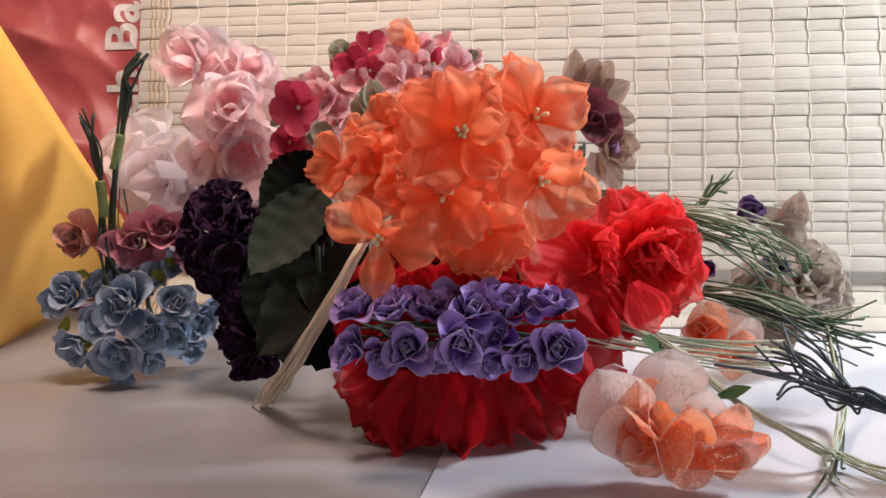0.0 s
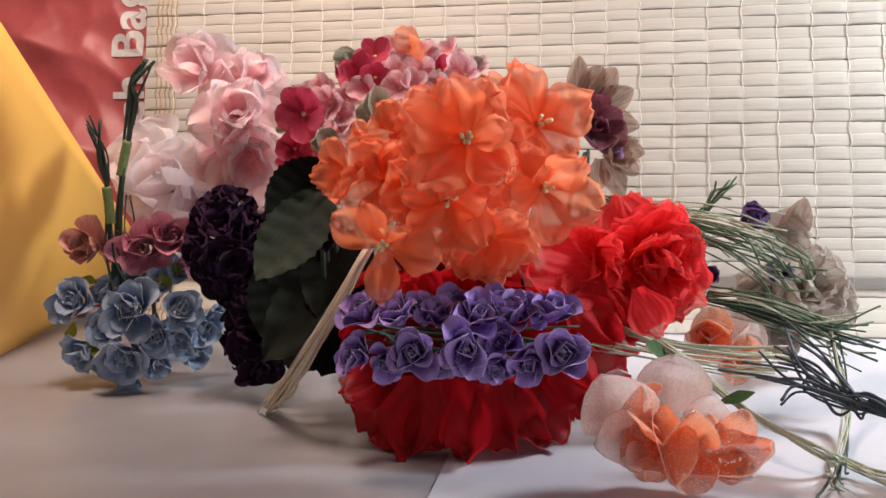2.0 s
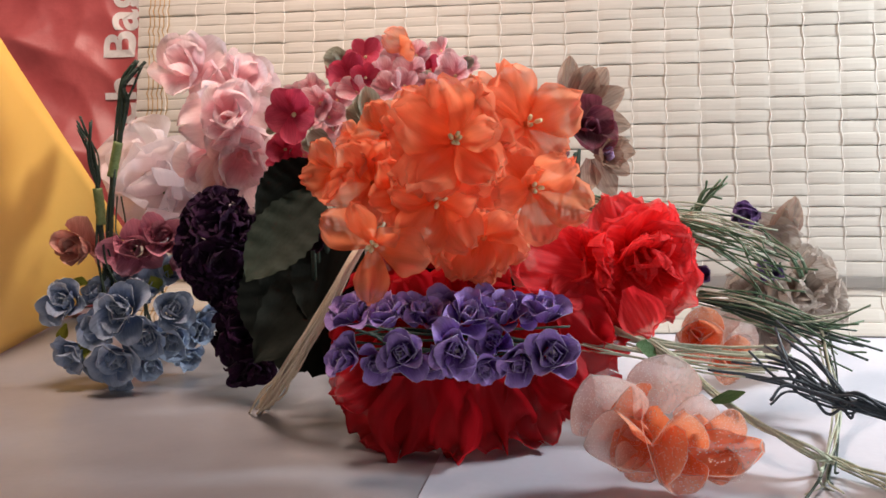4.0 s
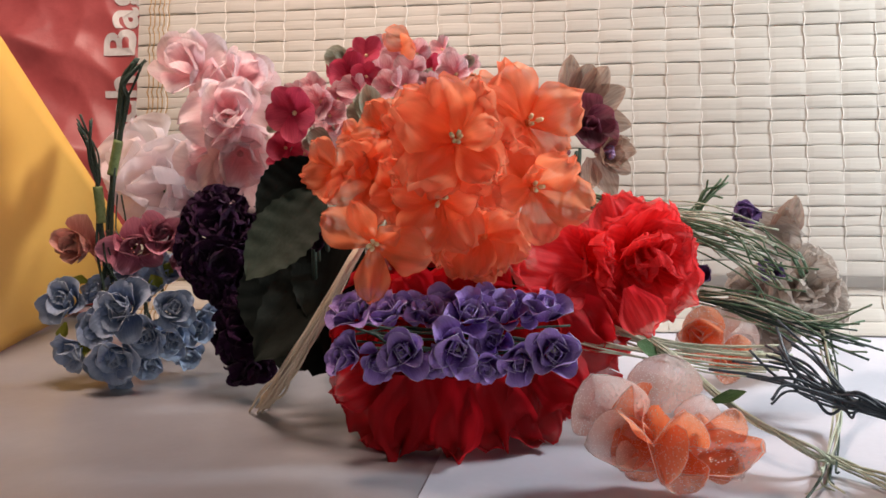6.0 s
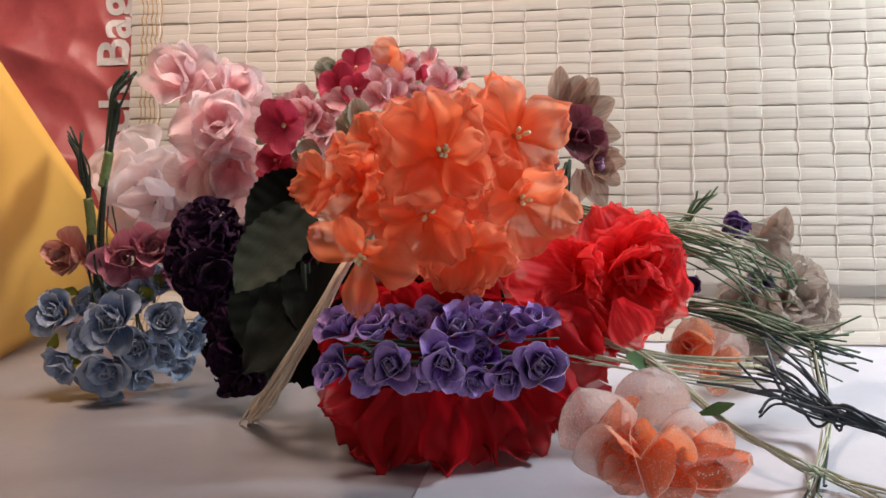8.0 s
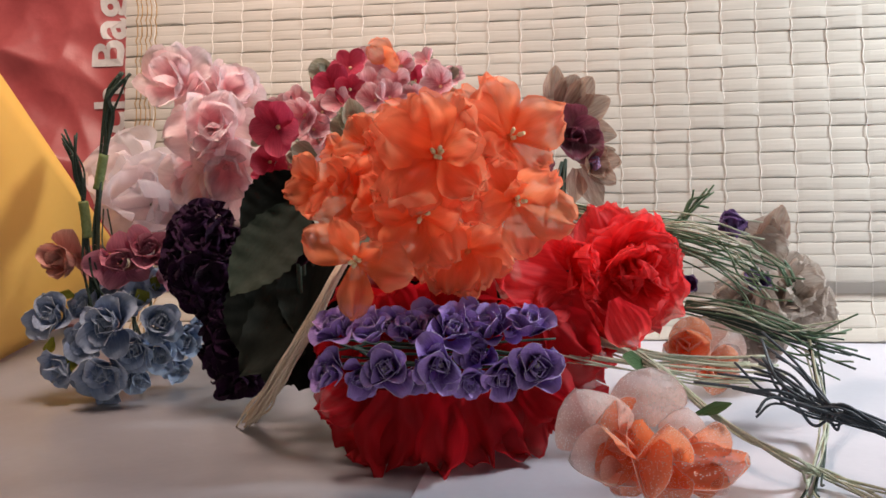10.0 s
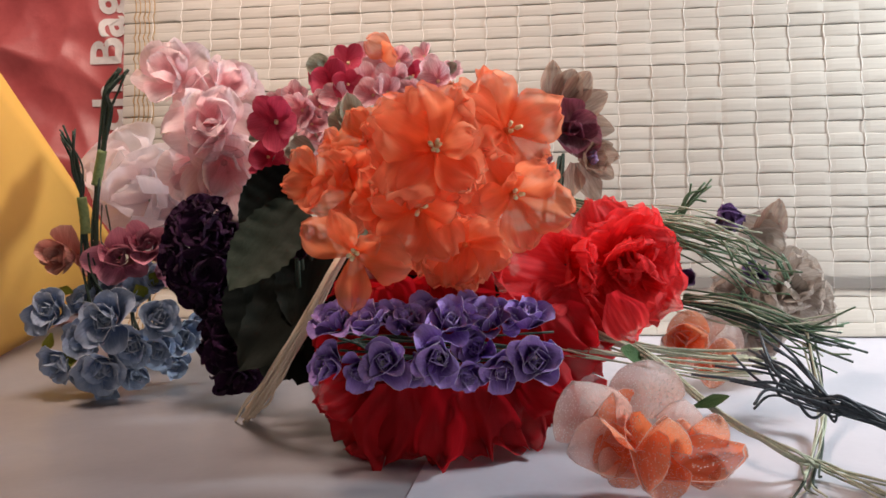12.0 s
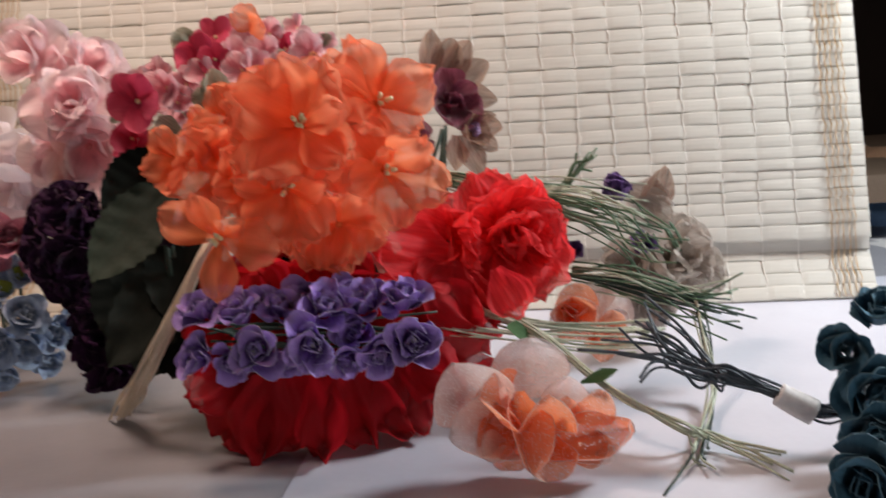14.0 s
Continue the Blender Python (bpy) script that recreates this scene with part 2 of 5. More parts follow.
PM_BLACKLEAF = petal_material("black_leaf_cloth", (0.008, 0.01, 0.008), (0.018, 0.022, 0.017), 0.03, 0.0, 0.7, spec=0.1, vary=0.3, veins=0.2, relief=0.06)
PM_SMALLLEAF = petal_material("green_leaf_cloth", (0.05, 0.13, 0.04), (0.1, 0.2, 0.07), 0.15, 0.0, 0.6, vary=0.2)
PM_YELLOWLEAF = petal_material("yellow_green_leaf", (0.22, 0.25, 0.03), (0.38, 0.4, 0.06), 0.2, 0.0, 0.6, vary=0.2)


# ---- building helpers ----
def mesh_from(name, bm, material, smooth=True):
    me = bpy.data.meshes.new(name)
    bm.normal_update()
    bm.to_mesh(me)
    bm.free()
    me.materials.append(material)
    if smooth:
        me.polygons.foreach_set("use_smooth", [True] * len(me.polygons))
    return me


def part(name, data, material, parent=None, label="", local=None, smooth=True):
    """One mesh object under a thing or a part."""
    if isinstance(data, bmesh.types.BMesh):
        data = mesh_from(name, data, material, smooth)
    ob = new(name, data)
    if parent:
        ob.parent = parent
    if local is not None:
        ob.matrix_basis = local
    return tagged(ob, label)


def thing(name, base, label, category, group="", kind=""):
    ob = new(name)
    ob.empty_display_size = 0.01
    ob.location = base
    return tagged(ob, label, category, group, kind)


def rel(base, p):
    return Vector(p) - Vector(base)


def box(bm, x0, x1, y0, y1, z0, z1):
    v = [bm.verts.new((x, y, z)) for z in (z0, z1) for y in (y0, y1) for x in (x0, x1)]
    for f in ((0, 2, 3, 1), (4, 5, 7, 6), (0, 1, 5, 4), (2, 6, 7, 3), (0, 4, 6, 2), (1, 3, 7, 5)):
        bm.faces.new([v[i] for i in f])


def spline(points, steps=6):
    p = [Vector(q) for q in points]
    p = [p[0] * 2 - p[1]] + p + [p[-1] * 2 - p[-2]]
    out = []
    for i in range(1, len(p) - 2):
        for k in range(steps):
            t = k / steps
            a, b, c, d = p[i - 1], p[i], p[i + 1], p[i + 2]
            out.append(0.5 * ((2 * b) + (c - a) * t + (2 * a - 5 * b + 4 * c - d) * t * t + (3 * b - a - 3 * c + d) * t ** 3))
    return out + [p[-2]]


def tube(bm, points, r0, r1=None, sides=6, steps=6, wobble=0.0, seed=0):
    """A round strand along a smooth line."""
    r1 = r0 if r1 is None else r1
    line = spline(points, steps)
    rings, side = [], None
    for i, c in enumerate(line):
        d = (line[min(i + 1, len(line) - 1)] - line[max(i - 1, 0)]).normalized()
        if side is None:
            side = d.orthogonal().normalized()
        side = (side - d * side.dot(d)).normalized()
        up = d.cross(side)
        r = r0 + (r1 - r0) * i / (len(line) - 1)
        if wobble:
            r *= 1 + wobble * noise.noise(Vector((i * 0.9, seed * 7.3, 0)))
        rings.append([bm.verts.new(c + r * (side * math.cos(a) + up * math.sin(a))) for a in [2 * math.pi * k / sides for k in range(sides)]])
    for a, b in zip(rings, rings[1:]):
        for k in range(sides):
            bm.faces.new((a[k], a[(k + 1) % sides], b[(k + 1) % sides], b[k]))
    bm.faces.new(rings[0][::-1])
    bm.faces.new(rings[-1])


def ball(bm, c, r, squash=1.0, u=7, v=5):
    m = Matrix.Translation(c) @ Matrix.Diagonal((r, r, r * squash, 1))
    bmesh.ops.create_uvsphere(bm, u_segments=u, v_segments=v, radius=1, matrix=m)


def petal(width=0.8, cup=0.2, bend=0.2, start=0.0, ruffle=0.0, waves=3.0, tip=0.0, notch=0.0, base=0.25, seed=0, nu=8, nv=10, roll=0.0, frill=0.0, thick=0.0, pleat=0.0, pleats=5, rim=0.0):
    """A unit petal along +y, front towards +z. bend: turn towards +z along its length, start: at its base, roll: outward curl of its edge, pleat: fine folds along it, rim: a stiff hem."""
    bm = bmesh.new()
    rng = random.Random(seed)
    ph, ph2 = rng.uniform(0, 6.28), rng.uniform(0, 6.28)
    wide = 0.6
    # the middle line, bent in small steps
    spine, y, z = [(0.0, 0.0, start)], 0.0, 0.0
    for k in range(1, 61):
        v = k / 60
        a = start + bend * v - roll * max(0.0, v - 0.6) ** 1.3 * 6
        y += math.cos(a) / 60
        z += math.sin(a) / 60
        spine.append((y, z, a))
    grid = []
    lower = max(3, nv // 2)
    stations = [wide * k / lower for k in range(lower)] + [wide + (1 - wide) * math.sin(math.pi / 2 * k / (nv - lower)) for k in range(nv - lower + 1)]
    for v in stations:
        if v < wide:
            q = v / wide
            w = base + (1 - base) * (q * q * (3 - 2 * q)) ** 0.7
        else:
            q = (v - wide) / (1 - wide)
            w = (1 - tip) * math.sqrt(max(0.0, 1 - q * q)) + tip * (1 - q)
            w = max(w, 0.03)
        row = []
        for i in range(nu + 1):
            u = 2 * i / nu - 1
            edge = u * u
            # the rim is arched, so that the outline stays round
            vv = min(1.0, max(0.0, v + 0.1 * (1 - edge) * (v - 1) * v - notch * max(0.0, v - 0.6) * 2.5 * (1 - abs(u)) ** 2))
            ry = 1 + 0.05 * noise.noise(Vector((u * w * 1.7, v * 2.2, seed * 3.7))) * v
            ry += frill * v ** 3 * (noise.noise(Vector((u * w * 5.5, v, seed * 2.9))) + 0.6 * noise.noise(Vector((u * w * 13, v * 2, seed * 1.9))))
            k = min(60, vv * 60)
            y0, z0, a0 = spine[int(k)]
            y1, z1, _ = spine[min(60, int(k) + 1)]
            f = k - int(k)
            yy, zz = y0 + (y1 - y0) * f, z0 + (z1 - z0) * f
            lift = cup * edge * width * 0.5 * w + ruffle * v * v * math.sin(waves * u * 1.7 + ph) + ruffle * 0.8 * edge * math.sin(8 * v + ph2 + (2 if u > 0 else 0)) * v
            lift += ruffle * 0.45 * v * noise.noise(Vector((u * 4.5, v * 4, seed * 5.1)))
            lift += pleat * v * math.sin(pleats * math.pi * u + ph + 2.5 * noise.noise(Vector((u * 2, v * 1.5, seed * 0.7))))
            lift += ruffle * 0.6 * noise.noise(Vector((u * 1.5, v * 2.5, seed * 1.3)))
            row.append(bm.verts.new((width / 2 * u * w * ry, (yy - math.sin(a0) * lift) * ry, zz + math.cos(a0) * lift)))
        grid.append(row)
    for a, b in zip(grid, grid[1:]):
        for i in range(nu):
            bm.faces.new((a[i], a[i + 1], b[i + 1], b[i]))
    if rim:
        hem = [r[0] for r in grid] + grid[-1][1:-1] + [r[-1] for r in reversed(grid)]
        course = [hem[1].co.copy()]
        for v in hem[2:-1]:
            if (v.co - course[-1]).length > 0.03:
                course.append(v.co.copy())
        own = len(bm.faces)
        tube(bm, course, rim, sides=4, steps=1)
        bm.faces.ensure_lookup_table()
        for f in bm.faces[own:]:
            f.material_index = 1
    if thick:
        # cut paper: a second face behind, and a pale cut edge round it
        rim = [e for e in bm.edges if e.is_boundary]
        bm.normal_update()
        copy = {v: bm.verts.new(v.co - v.normal * thick) for v in list(bm.verts)}
        for f in list(bm.faces):
            bm.faces.new([copy[v] for v in reversed(f.verts)])
        for e in rim:
            a, b = e.link_loops[0].vert, e.link_loops[0].link_loop_next.vert
            side = bm.faces.new((b, a, copy[a], copy[b]))
            side.material_index = 1
            for q in side.edges:
                q.smooth = False
    return bm


def petals(name, material, count, seed, edge=None, **k):
    out = []
    for n in range(count):
        rng = random.Random(seed * 31 + n)
        kk = dict(k)
        for key in ("cup", "bend", "width", "ruffle"):
            if key in kk:
                kk[key] *= rng.uniform(0.8, 1.25)
        out.append(mesh_from(name, petal(seed=seed * 100 + n, **kk), material))
        if edge:
            out[-1].materials.append(edge)
    return out


def facing(d, spin=0.0):
    d = Vector(d).normalized()
    return d.to_track_quat("Z", "Y").to_matrix().to_4x4() @ Matrix.Rotation(radians(spin), 4, "Z")


def bloom(owner, base, name, c, face, size, rings, meshes, core=None, seed=0, jitter=8, beads=None, bead_count=5, bead_size=0.06, label="", part_name="petal"):
    """One flower: a small calyx with rings of petals (count, length, opening in degrees, shift along the axis, shift outwards)."""
    rng = random.Random(seed * 977 + 5)
    bm = bmesh.new()
    ball(bm, (0, 0, -0.02 * size), 0.1 * size, 1.2)
    centre = part(name, bm, core or MAT_CALYX, owner, label, Matrix.Translation(rel(base, c)) @ facing(face, rng.uniform(0, 360)))
    for ri, (count, length, opening, lift, out) in enumerate(rings):
        for k in range(count):
            phi = 360 * (k + 0.5 * (ri % 2)) / count + rng.uniform(-jitter, jitter)
            m = pose(0, 0, 0, 0, 0, phi) @ pose(0, out * size, lift * size, opening + rng.uniform(-jitter, jitter), rng.uniform(-jitter, jitter), 0)
            s = size * length * rng.uniform(0.88, 1.1)
            part(part_name, rng.choice(meshes), None, centre, "", m @ Matrix.Diagonal((s, s, s, 1)))
    if beads:
        bm = bmesh.new()
        for k in range(bead_count):
            a, t = rng.uniform(0, 6.28), rng.uniform(0.1, 0.55)
            tip = Vector((math.cos(a) * t, math.sin(a) * t, 1)).normalized() * size * rng.uniform(0.26, 0.4)
            tube(bm, [(0, 0, 0), tip * 0.5 + Vector((0, 0, 0.03 * size)), tip], 0.012 * size, sides=4, steps=3)
            ball(bm, tip, bead_size * size, 1.4, 6, 4)
        part("stamen", bm, beads, centre, "")
    return centre


def rose(owner, base, name, c, face, size, meshes_in, meshes_out, core, seed=0, layers=3, label="", pearl=None):
    """A small rose: a tight upright heart, then opening rings."""
    rings = [(3, 0.5, 82, 0.02, 0.06), (4, 0.66, 74, 0.0, 0.14), (4, 0.86, 64, -0.03, 0.2), (5, 0.95, 48, -0.1, 0.22)][: layers + 1]
    centre = bloom(owner, base, name, c, face, size, rings[:2], meshes_in, core, seed, 10, pearl, 1, 0.1, label)
    rng = random.Random(seed + 4000)
    for count, length, opening, lift, out in rings[2:]:
        for k in range(count):
            m = pose(0, 0, 0, 0, 0, 360 * k / count + rng.uniform(-14, 14)) @ pose(0, out * size, lift * size, opening + rng.uniform(-18, 18), rng.uniform(-20, 20), 0)
            s = size * length * rng.uniform(0.8, 1.15)
            part("petal", rng.choice(meshes_out), None, centre, "", m @ Matrix.Diagonal((s, s, s, 1)))
    return centre


def lay(owner, base, name, mesh, root, tip, up=(0, -0.9, 0.4), wide=1.0, label=""):
    """One petal or leaf from its root to its tip, front side towards up."""
    y = Vector(tip) - Vector(root)
    s = y.length
    y.normalize()
    x = y.cross(Vector(up)).normalized()
    z = x.cross(y)
    m = Matrix((x, y, z)).transposed().to_4x4()
    m.translation = rel(base, root)
    return part(name, mesh, None, owner, label, m @ Matrix.Diagonal((s * wide, s, s, 1)))


def strands(owner, base, name, ends, material, radius, spread=0.002, seed=0, sides=6, label="", twist=0.0):
    """A bundle of separate wires along one course; every wire is a part."""
    rng = random.Random(seed + 77)
    count, line = ends
    for k in range(count):
        pts, own = [], Vector((rng.gauss(0, 1), rng.gauss(0, 1), rng.gauss(0, 1)))
        cut = rng.uniform(-0.25, 0.12)
        for i, (p, s) in enumerate(line):
            if twist:
                own = Matrix.Rotation(twist, 3, "X") @ own
            d = (own * 0.8 + Vector((rng.gauss(0, 1), rng.gauss(0, 1), rng.gauss(0, 1))) * 0.55) * spread * s
            q = rel(base, p) + d
            q.z = max(q.z, radius - Vector(base).z)
            pts.append(q)
        pts[-1] = pts[-1] + (pts[-1] - pts[-2]) * cut
        pts[-1].z = max(pts[-1].z, radius - Vector(base).z)
        bm = bmesh.new()
        tube(bm, pts, radius * rng.uniform(0.85, 1.15), sides=sides, steps=6, wobble=0.18, seed=k)
        part(name, bm, material, owner, label)


# ---- the room ----
def slab(name, x0, x1, y0, y1, z0, z1, material, label, category):
    bm = bmesh.new()
    box(bm, x0, x1, y0, y1, z0, z1)
    return tagged(part(name, bm, material, None, "", None, False), label, category, "", "structure")


slab("floor", -2.0, 2.2, -1.8, 2.2, -0.85, -0.75, MAT_FLOOR, "brown floor far below the table", "floor")
slab("ceiling", -2.0, 2.2, -1.8, 2.2, 1.75, 1.85, MAT_CEIL, "plain pale painted ceiling", "ceiling")
slab("wall_north", -2.0, 2.2, 2.2, 2.3, -0.75, 1.75, MAT_UNLIT_WALL, "wall behind the table, coloured dark for its lack of light", "wall")
slab("wall_south", -2.0, 2.2, -1.9, -1.8, -0.75, 1.75, MAT_CEIL, "plain pale wall facing the table", "wall")
slab("wall_east", 2.2, 2.3, -1.8, 2.2, -0.75, 1.75, MAT_UNLIT_WALL, "side wall, coloured dark for its lack of light", "wall")
slab("wall_west", -2.1, -2.0, -1.8, 2.2, -0.75, 1.75, MAT_CEIL, "plain pale side wall", "wall")

# ---- table ----
table = thing("table", (0, 0.35, -0.75), "white laminate table with a smudged glossy top", "table")
bm = bmesh.new()
box(bm, -0.75, 0.8, -0.55, 0.62, 0.72, 0.75)
bmesh.ops.bevel(bm, geom=bm.edges[:], offset=0.003, segments=2, affect="EDGES")
part("tabletop", bm, MAT_TABLE, table, "", None, False)
for x in (-0.68, 0.73):
    for y in (-0.48, 0.55):
        bm = bmesh.new()
        box(bm, x - 0.02, x + 0.02, y - 0.02, y + 0.02, 0.0, 0.72)
        part("leg", bm, MAT_TABLE, table, "", None, False)

sheet = thing("paper_sheet", (-0.0098, 0.3335, 0.0000), "thin white paper sheet lying flat on the table", "paper")
edge_near, edge_far = Vector((-0.0098, 0.3335, 0.0000)), Vector((-0.0038, 0.3688, 0.0000))
line = edge_far - edge_near
bm = bmesh.new()
near, far = edge_near - line * 2.2, edge_near + line * ((0.61 - edge_near.y) / line.y)
corners = [near, near + Vector((0.62, -0.02, 0)), far + Vector((0.36, 0.0, 0)), far]
low_ring = [bm.verts.new(rel(edge_near, c) + Vector((0, 0, 0.0001))) for c in corners]
top_ring = [bm.verts.new(rel(edge_near, c) + Vector((0, 0, 0.0005))) for c in corners]
bm.faces.new(low_ring[::-1])
bm.faces.new(top_ring)
for k in range(4):
    bm.faces.new((low_ring[k], low_ring[(k + 1) % 4], top_ring[(k + 1) % 4], top_ring[k]))
part("sheet", bm, MAT_SHEET, sheet, "", None, False)

# ---- slatted placemat standing behind the flowers ----
MAT_BASE = Vector((0.3080, 0.5534, 0.0))
MAT_YAW = -10.3
MAT_W, PITCH, ROWS_N = 0.519, 0.0082, 46
placemat = thing("placemat", MAT_BASE, "pale cream slatted placemat propped upright against things behind", "placemat")
placemat.rotation_euler = (0, 0, radians(MAT_YAW))
COLS = 26


def mat_x(x, z):
    """The free side edge leans inwards towards the top."""
    return x - 0.04 * z * ((x + MAT_W) / MAT_W) ** 2


FOLD = 0.005
SLAT_MM = (8.6, 7.0, 7.2, 5.6, 6.3, 5.6, 6.3, 6.7, 7.3, 7.6, 7.6, 7.3, 7.6, 7.3, 7.3, 7.0, 7.3, 7.3, 7.0, 6.7, 6.8, 7.1, 6.1)


def slat_height(n):
    """Uneven rush slats: the folded foot, then rows of differing height."""
    if n < 4:
        return PITCH
    return 0.000985 * SLAT_MM[n - 4] if n - 4 < len(SLAT_MM) else 0.0066 + 0.0005 * math.sin(n * 2.1)


def mat_profile(n):
    """Depth and height of the lower edge of row n, and its lean."""
    y, z = 0.0, 0.0015
    for k in range(n):
        lean = 34 if k < 4 else 8 + (k - 4) * 0.12
        y += slat_height(k) * math.sin(radians(lean))
        z += slat_height(k) * math.cos(radians(lean))
    lean = 34 if n < 4 else 8 + (n - 4) * 0.12
    return (y - 0.006, z + FOLD, lean) if n >= 4 else (y, z, lean)


rng = random.Random(12)
for n in range(ROWS_N):
    y, z, lean = mat_profile(n)
    bm = bmesh.new()
    per = 6
    ys, zs = math.sin(radians(lean)), math.cos(radians(lean))
    sections = []
    sag = rng.uniform(-0.0003, 0.0003)
    for i in range(COLS * per + 1):
        x = -MAT_W + MAT_W * i / (COLS * per)
        f = (i % per) / per
        puff = math.sin(math.pi * f) ** 0.4 if i % per else 0.0
        shift = (0.00022 if (n + i // per) % 2 else -0.00022) * (1 if 0 < f < 1 else 0) + sag + 0.0006 * noise.noise(Vector((x * 14, n * 0.8, 9.1)))
        wave = 0.0009 * noise.noise(Vector((x * 9, n * 0.35, 1.7))) + 0.0004 * noise.noise(Vector((x * 40, n * 1.7, 4.2)))
        h = slat_height(n) * (0.975 + 0.03 * puff)
        ring = []
        for t, out in ((0.0, 0.0), (0.04, 0.0003), (0.18, 0.00055), (0.55, 0.0006), (0.9, 0.00035), (1.0, 0.0)):
            o = out * (0.35 + 0.65 * puff) + wave
            ring.append(bm.verts.new((mat_x(x, z), y + ys * h * t - zs * o, z + zs * h * t + ys * o + shift)))
        ring.append(bm.verts.new((mat_x(x, z), y + ys * h + zs * 0.0012, z + zs * h - ys * 0.0012)))
        ring.append(bm.verts.new((mat_x(x, z), y + zs * 0.0012, z - ys * 0.0012)))
        sections.append(ring)
    for a, b in zip(sections, sections[1:]):
        for k in range(8):
            bm.faces.new((a[k], b[k], b[(k + 1) % 8], a[(k + 1) % 8]))
    bm.faces.new(sections[0])
    bm.faces.new(sections[-1][::-1])
    part("slat", bm, MAT_SLAT, placemat, "", None, False)


# the turned-back strip between foot and upright
bm = bmesh.new()
foot_y, foot_z, _ = mat_profile(3)
box(bm, -MAT_W + 0.001, -0.001, foot_y + 0.0015, foot_y + 0.003, foot_z + 0.0045, foot_z + 0.0150)
part("fold_strip", bm, MAT_SLAT, placemat, "", None, False)


def mat_thread(name, x, radius, material, proud):
    bm = bmesh.new()
    pts = []
    for n in range(ROWS_N):
        y, z, lean = mat_profile(n)
        ys, zs = math.sin(radians(lean)), math.cos(radians(lean))
        side = 0.0006 * (1 if n % 2 else -1)
        for t, o in ((0.05, proud * 0.4), (0.5, proud)):
            pts.append((mat_x(x, z) + side * (1 if t == 0.5 else 0), y + ys * slat_height(n) * t - zs * o, z + zs * slat_height(n) * t + ys * o))
    tube(bm, pts, radius, sides=4, steps=1)
    part(name, bm, material, placemat)


for i in range(1, COLS):
    mat_thread("thread", -MAT_W + MAT_W * i / COLS, 0.0003, MAT_THREAD, 0.0004)
for k, dx in enumerate((0.0085, 0.0115, 0.015, 0.018, 0.0215)):
    mat_thread("edge_thread", -dx, 0.00035, MAT_THREAD_BROWN, 0.0022)
    mat_thread("edge_thread", -MAT_W + dx, 0.00035, MAT_THREAD_BROWN, 0.0022)

# ---- red paper bag behind ----
BAG = (-0.2915, 0.70, 0.0)
bag = thing("paper_bag", BAG, "crumpled red paper bag with white lettering along its edge", "paper bag")
BAG_R, BAG_H, BAG_L = 0.094, 0.30, 0.15
NU, NV = 110, 140


CREASES = [(radians(a), at, amp) for a, at, amp in ((20, 0.02, 0.006), (-35, -0.12, 0.006), (70, 0.17, 0.004), (-60, -0.17, 0.005), (50, 0.10, 0.005), (8, -0.04, 0.006), (-20, -0.02, 0.005), (85, 0.24, 0.004), (35, 0.15, 0.004))]


def bag_front(x, z):
    """Front of the bag: leans back, with creases."""
    y = 0.25 * z
    y += 0.03 * abs(noise.noise(Vector((x * 13 + z * 9, z * 6 - x * 5, 3.1)))) + 0.006 * abs(noise.noise(Vector((x * 20 + z * 26, z * 9 - x * 16, 5.7))))
    for a, at, amp in CREASES:
        d = x * math.cos(a) + z * math.sin(a) - at + 0.008 * noise.noise(Vector((x * 18, z * 18, at * 90)))
        y -= amp * max(0.0, 1 - abs(d) / 0.02) * max(0.0, 0.5 + noise.noise(Vector((x * 11, z * 11, at * 50 + a))))
    return y + 0.0025 * max(0.0, noise.noise(Vector((x * 45, z * 30, 1.0))))


bm = bmesh.new()
sheets = []
for side in (0, 1):
    grid = []
    for j in range(NV + 1):
        z = 0.001 + BAG_H * j / NV
        row = []
        for i in range(NU + 1):
            x = -BAG_L + (BAG_L + BAG_R) * i / NU
            if i == NU:
                x += 0.0008 * noise.noise(Vector((z * 60, 2.0, 0)))
            thick = 0.012 * math.sin(math.pi * i / NU) ** 0.4 + 0.0006
            row.append(bm.verts.new((x, bag_front(x, z) + side * thick, z)))
        grid.append(row)
    sheets.append(grid)
for side, grid in enumerate(sheets):
    for a, b in zip(grid, grid[1:]):
        for i in range(NU):
            f = (a[i], a[i + 1], b[i + 1], b[i])
            bm.faces.new(f if side == 0 else f[::-1])
for a, b in zip(*[[r for r in (g[0], g[-1])] for g in sheets]):
    for i in range(NU):
        bm.faces.new((a[i], b[i], b[i + 1], a[i + 1]))
for col in (0, NU):
    for j in range(NV):
        bm.faces.new((sheets[0][j][col], sheets[0][j + 1][col], sheets[1][j + 1][col], sheets[1][j][col]))
bmesh.ops.recalc_face_normals(bm, faces=bm.faces[:])
bag_body = part("body", bm, MAT_BAG, bag)
font = bpy.data.curves.new("bag_lettering", "FONT")
font.body, font.size, font.extrude = "nch Bag", 0.0285, 0.0
font.space_character, font.offset = 1.04, 0.0007
flat = new("bag_lettering", font)
deps = bpy.context.evaluated_depsgraph_get()
letters = bpy.data.meshes.new_from_object(flat.evaluated_get(deps))
bpy.data.objects.remove(flat)
bm = bmesh.new()
bm.from_mesh(letters)
bmesh.ops.triangulate(bm, faces=bm.faces[:])
bmesh.ops.subdivide_edges(bm, edges=[e for e in bm.edges if e.calc_length() > 0.003], cuts=2)
for v in bm.verts:
    x, z = 0.0735 - v.co.y * 1.12, 0.1085 + v.co.x * 1.26
    v.co = (x, bag_front(x, z) - 0.0009, z)
part("lettering", bm, MAT_PRINT, bag, "white printed letters")

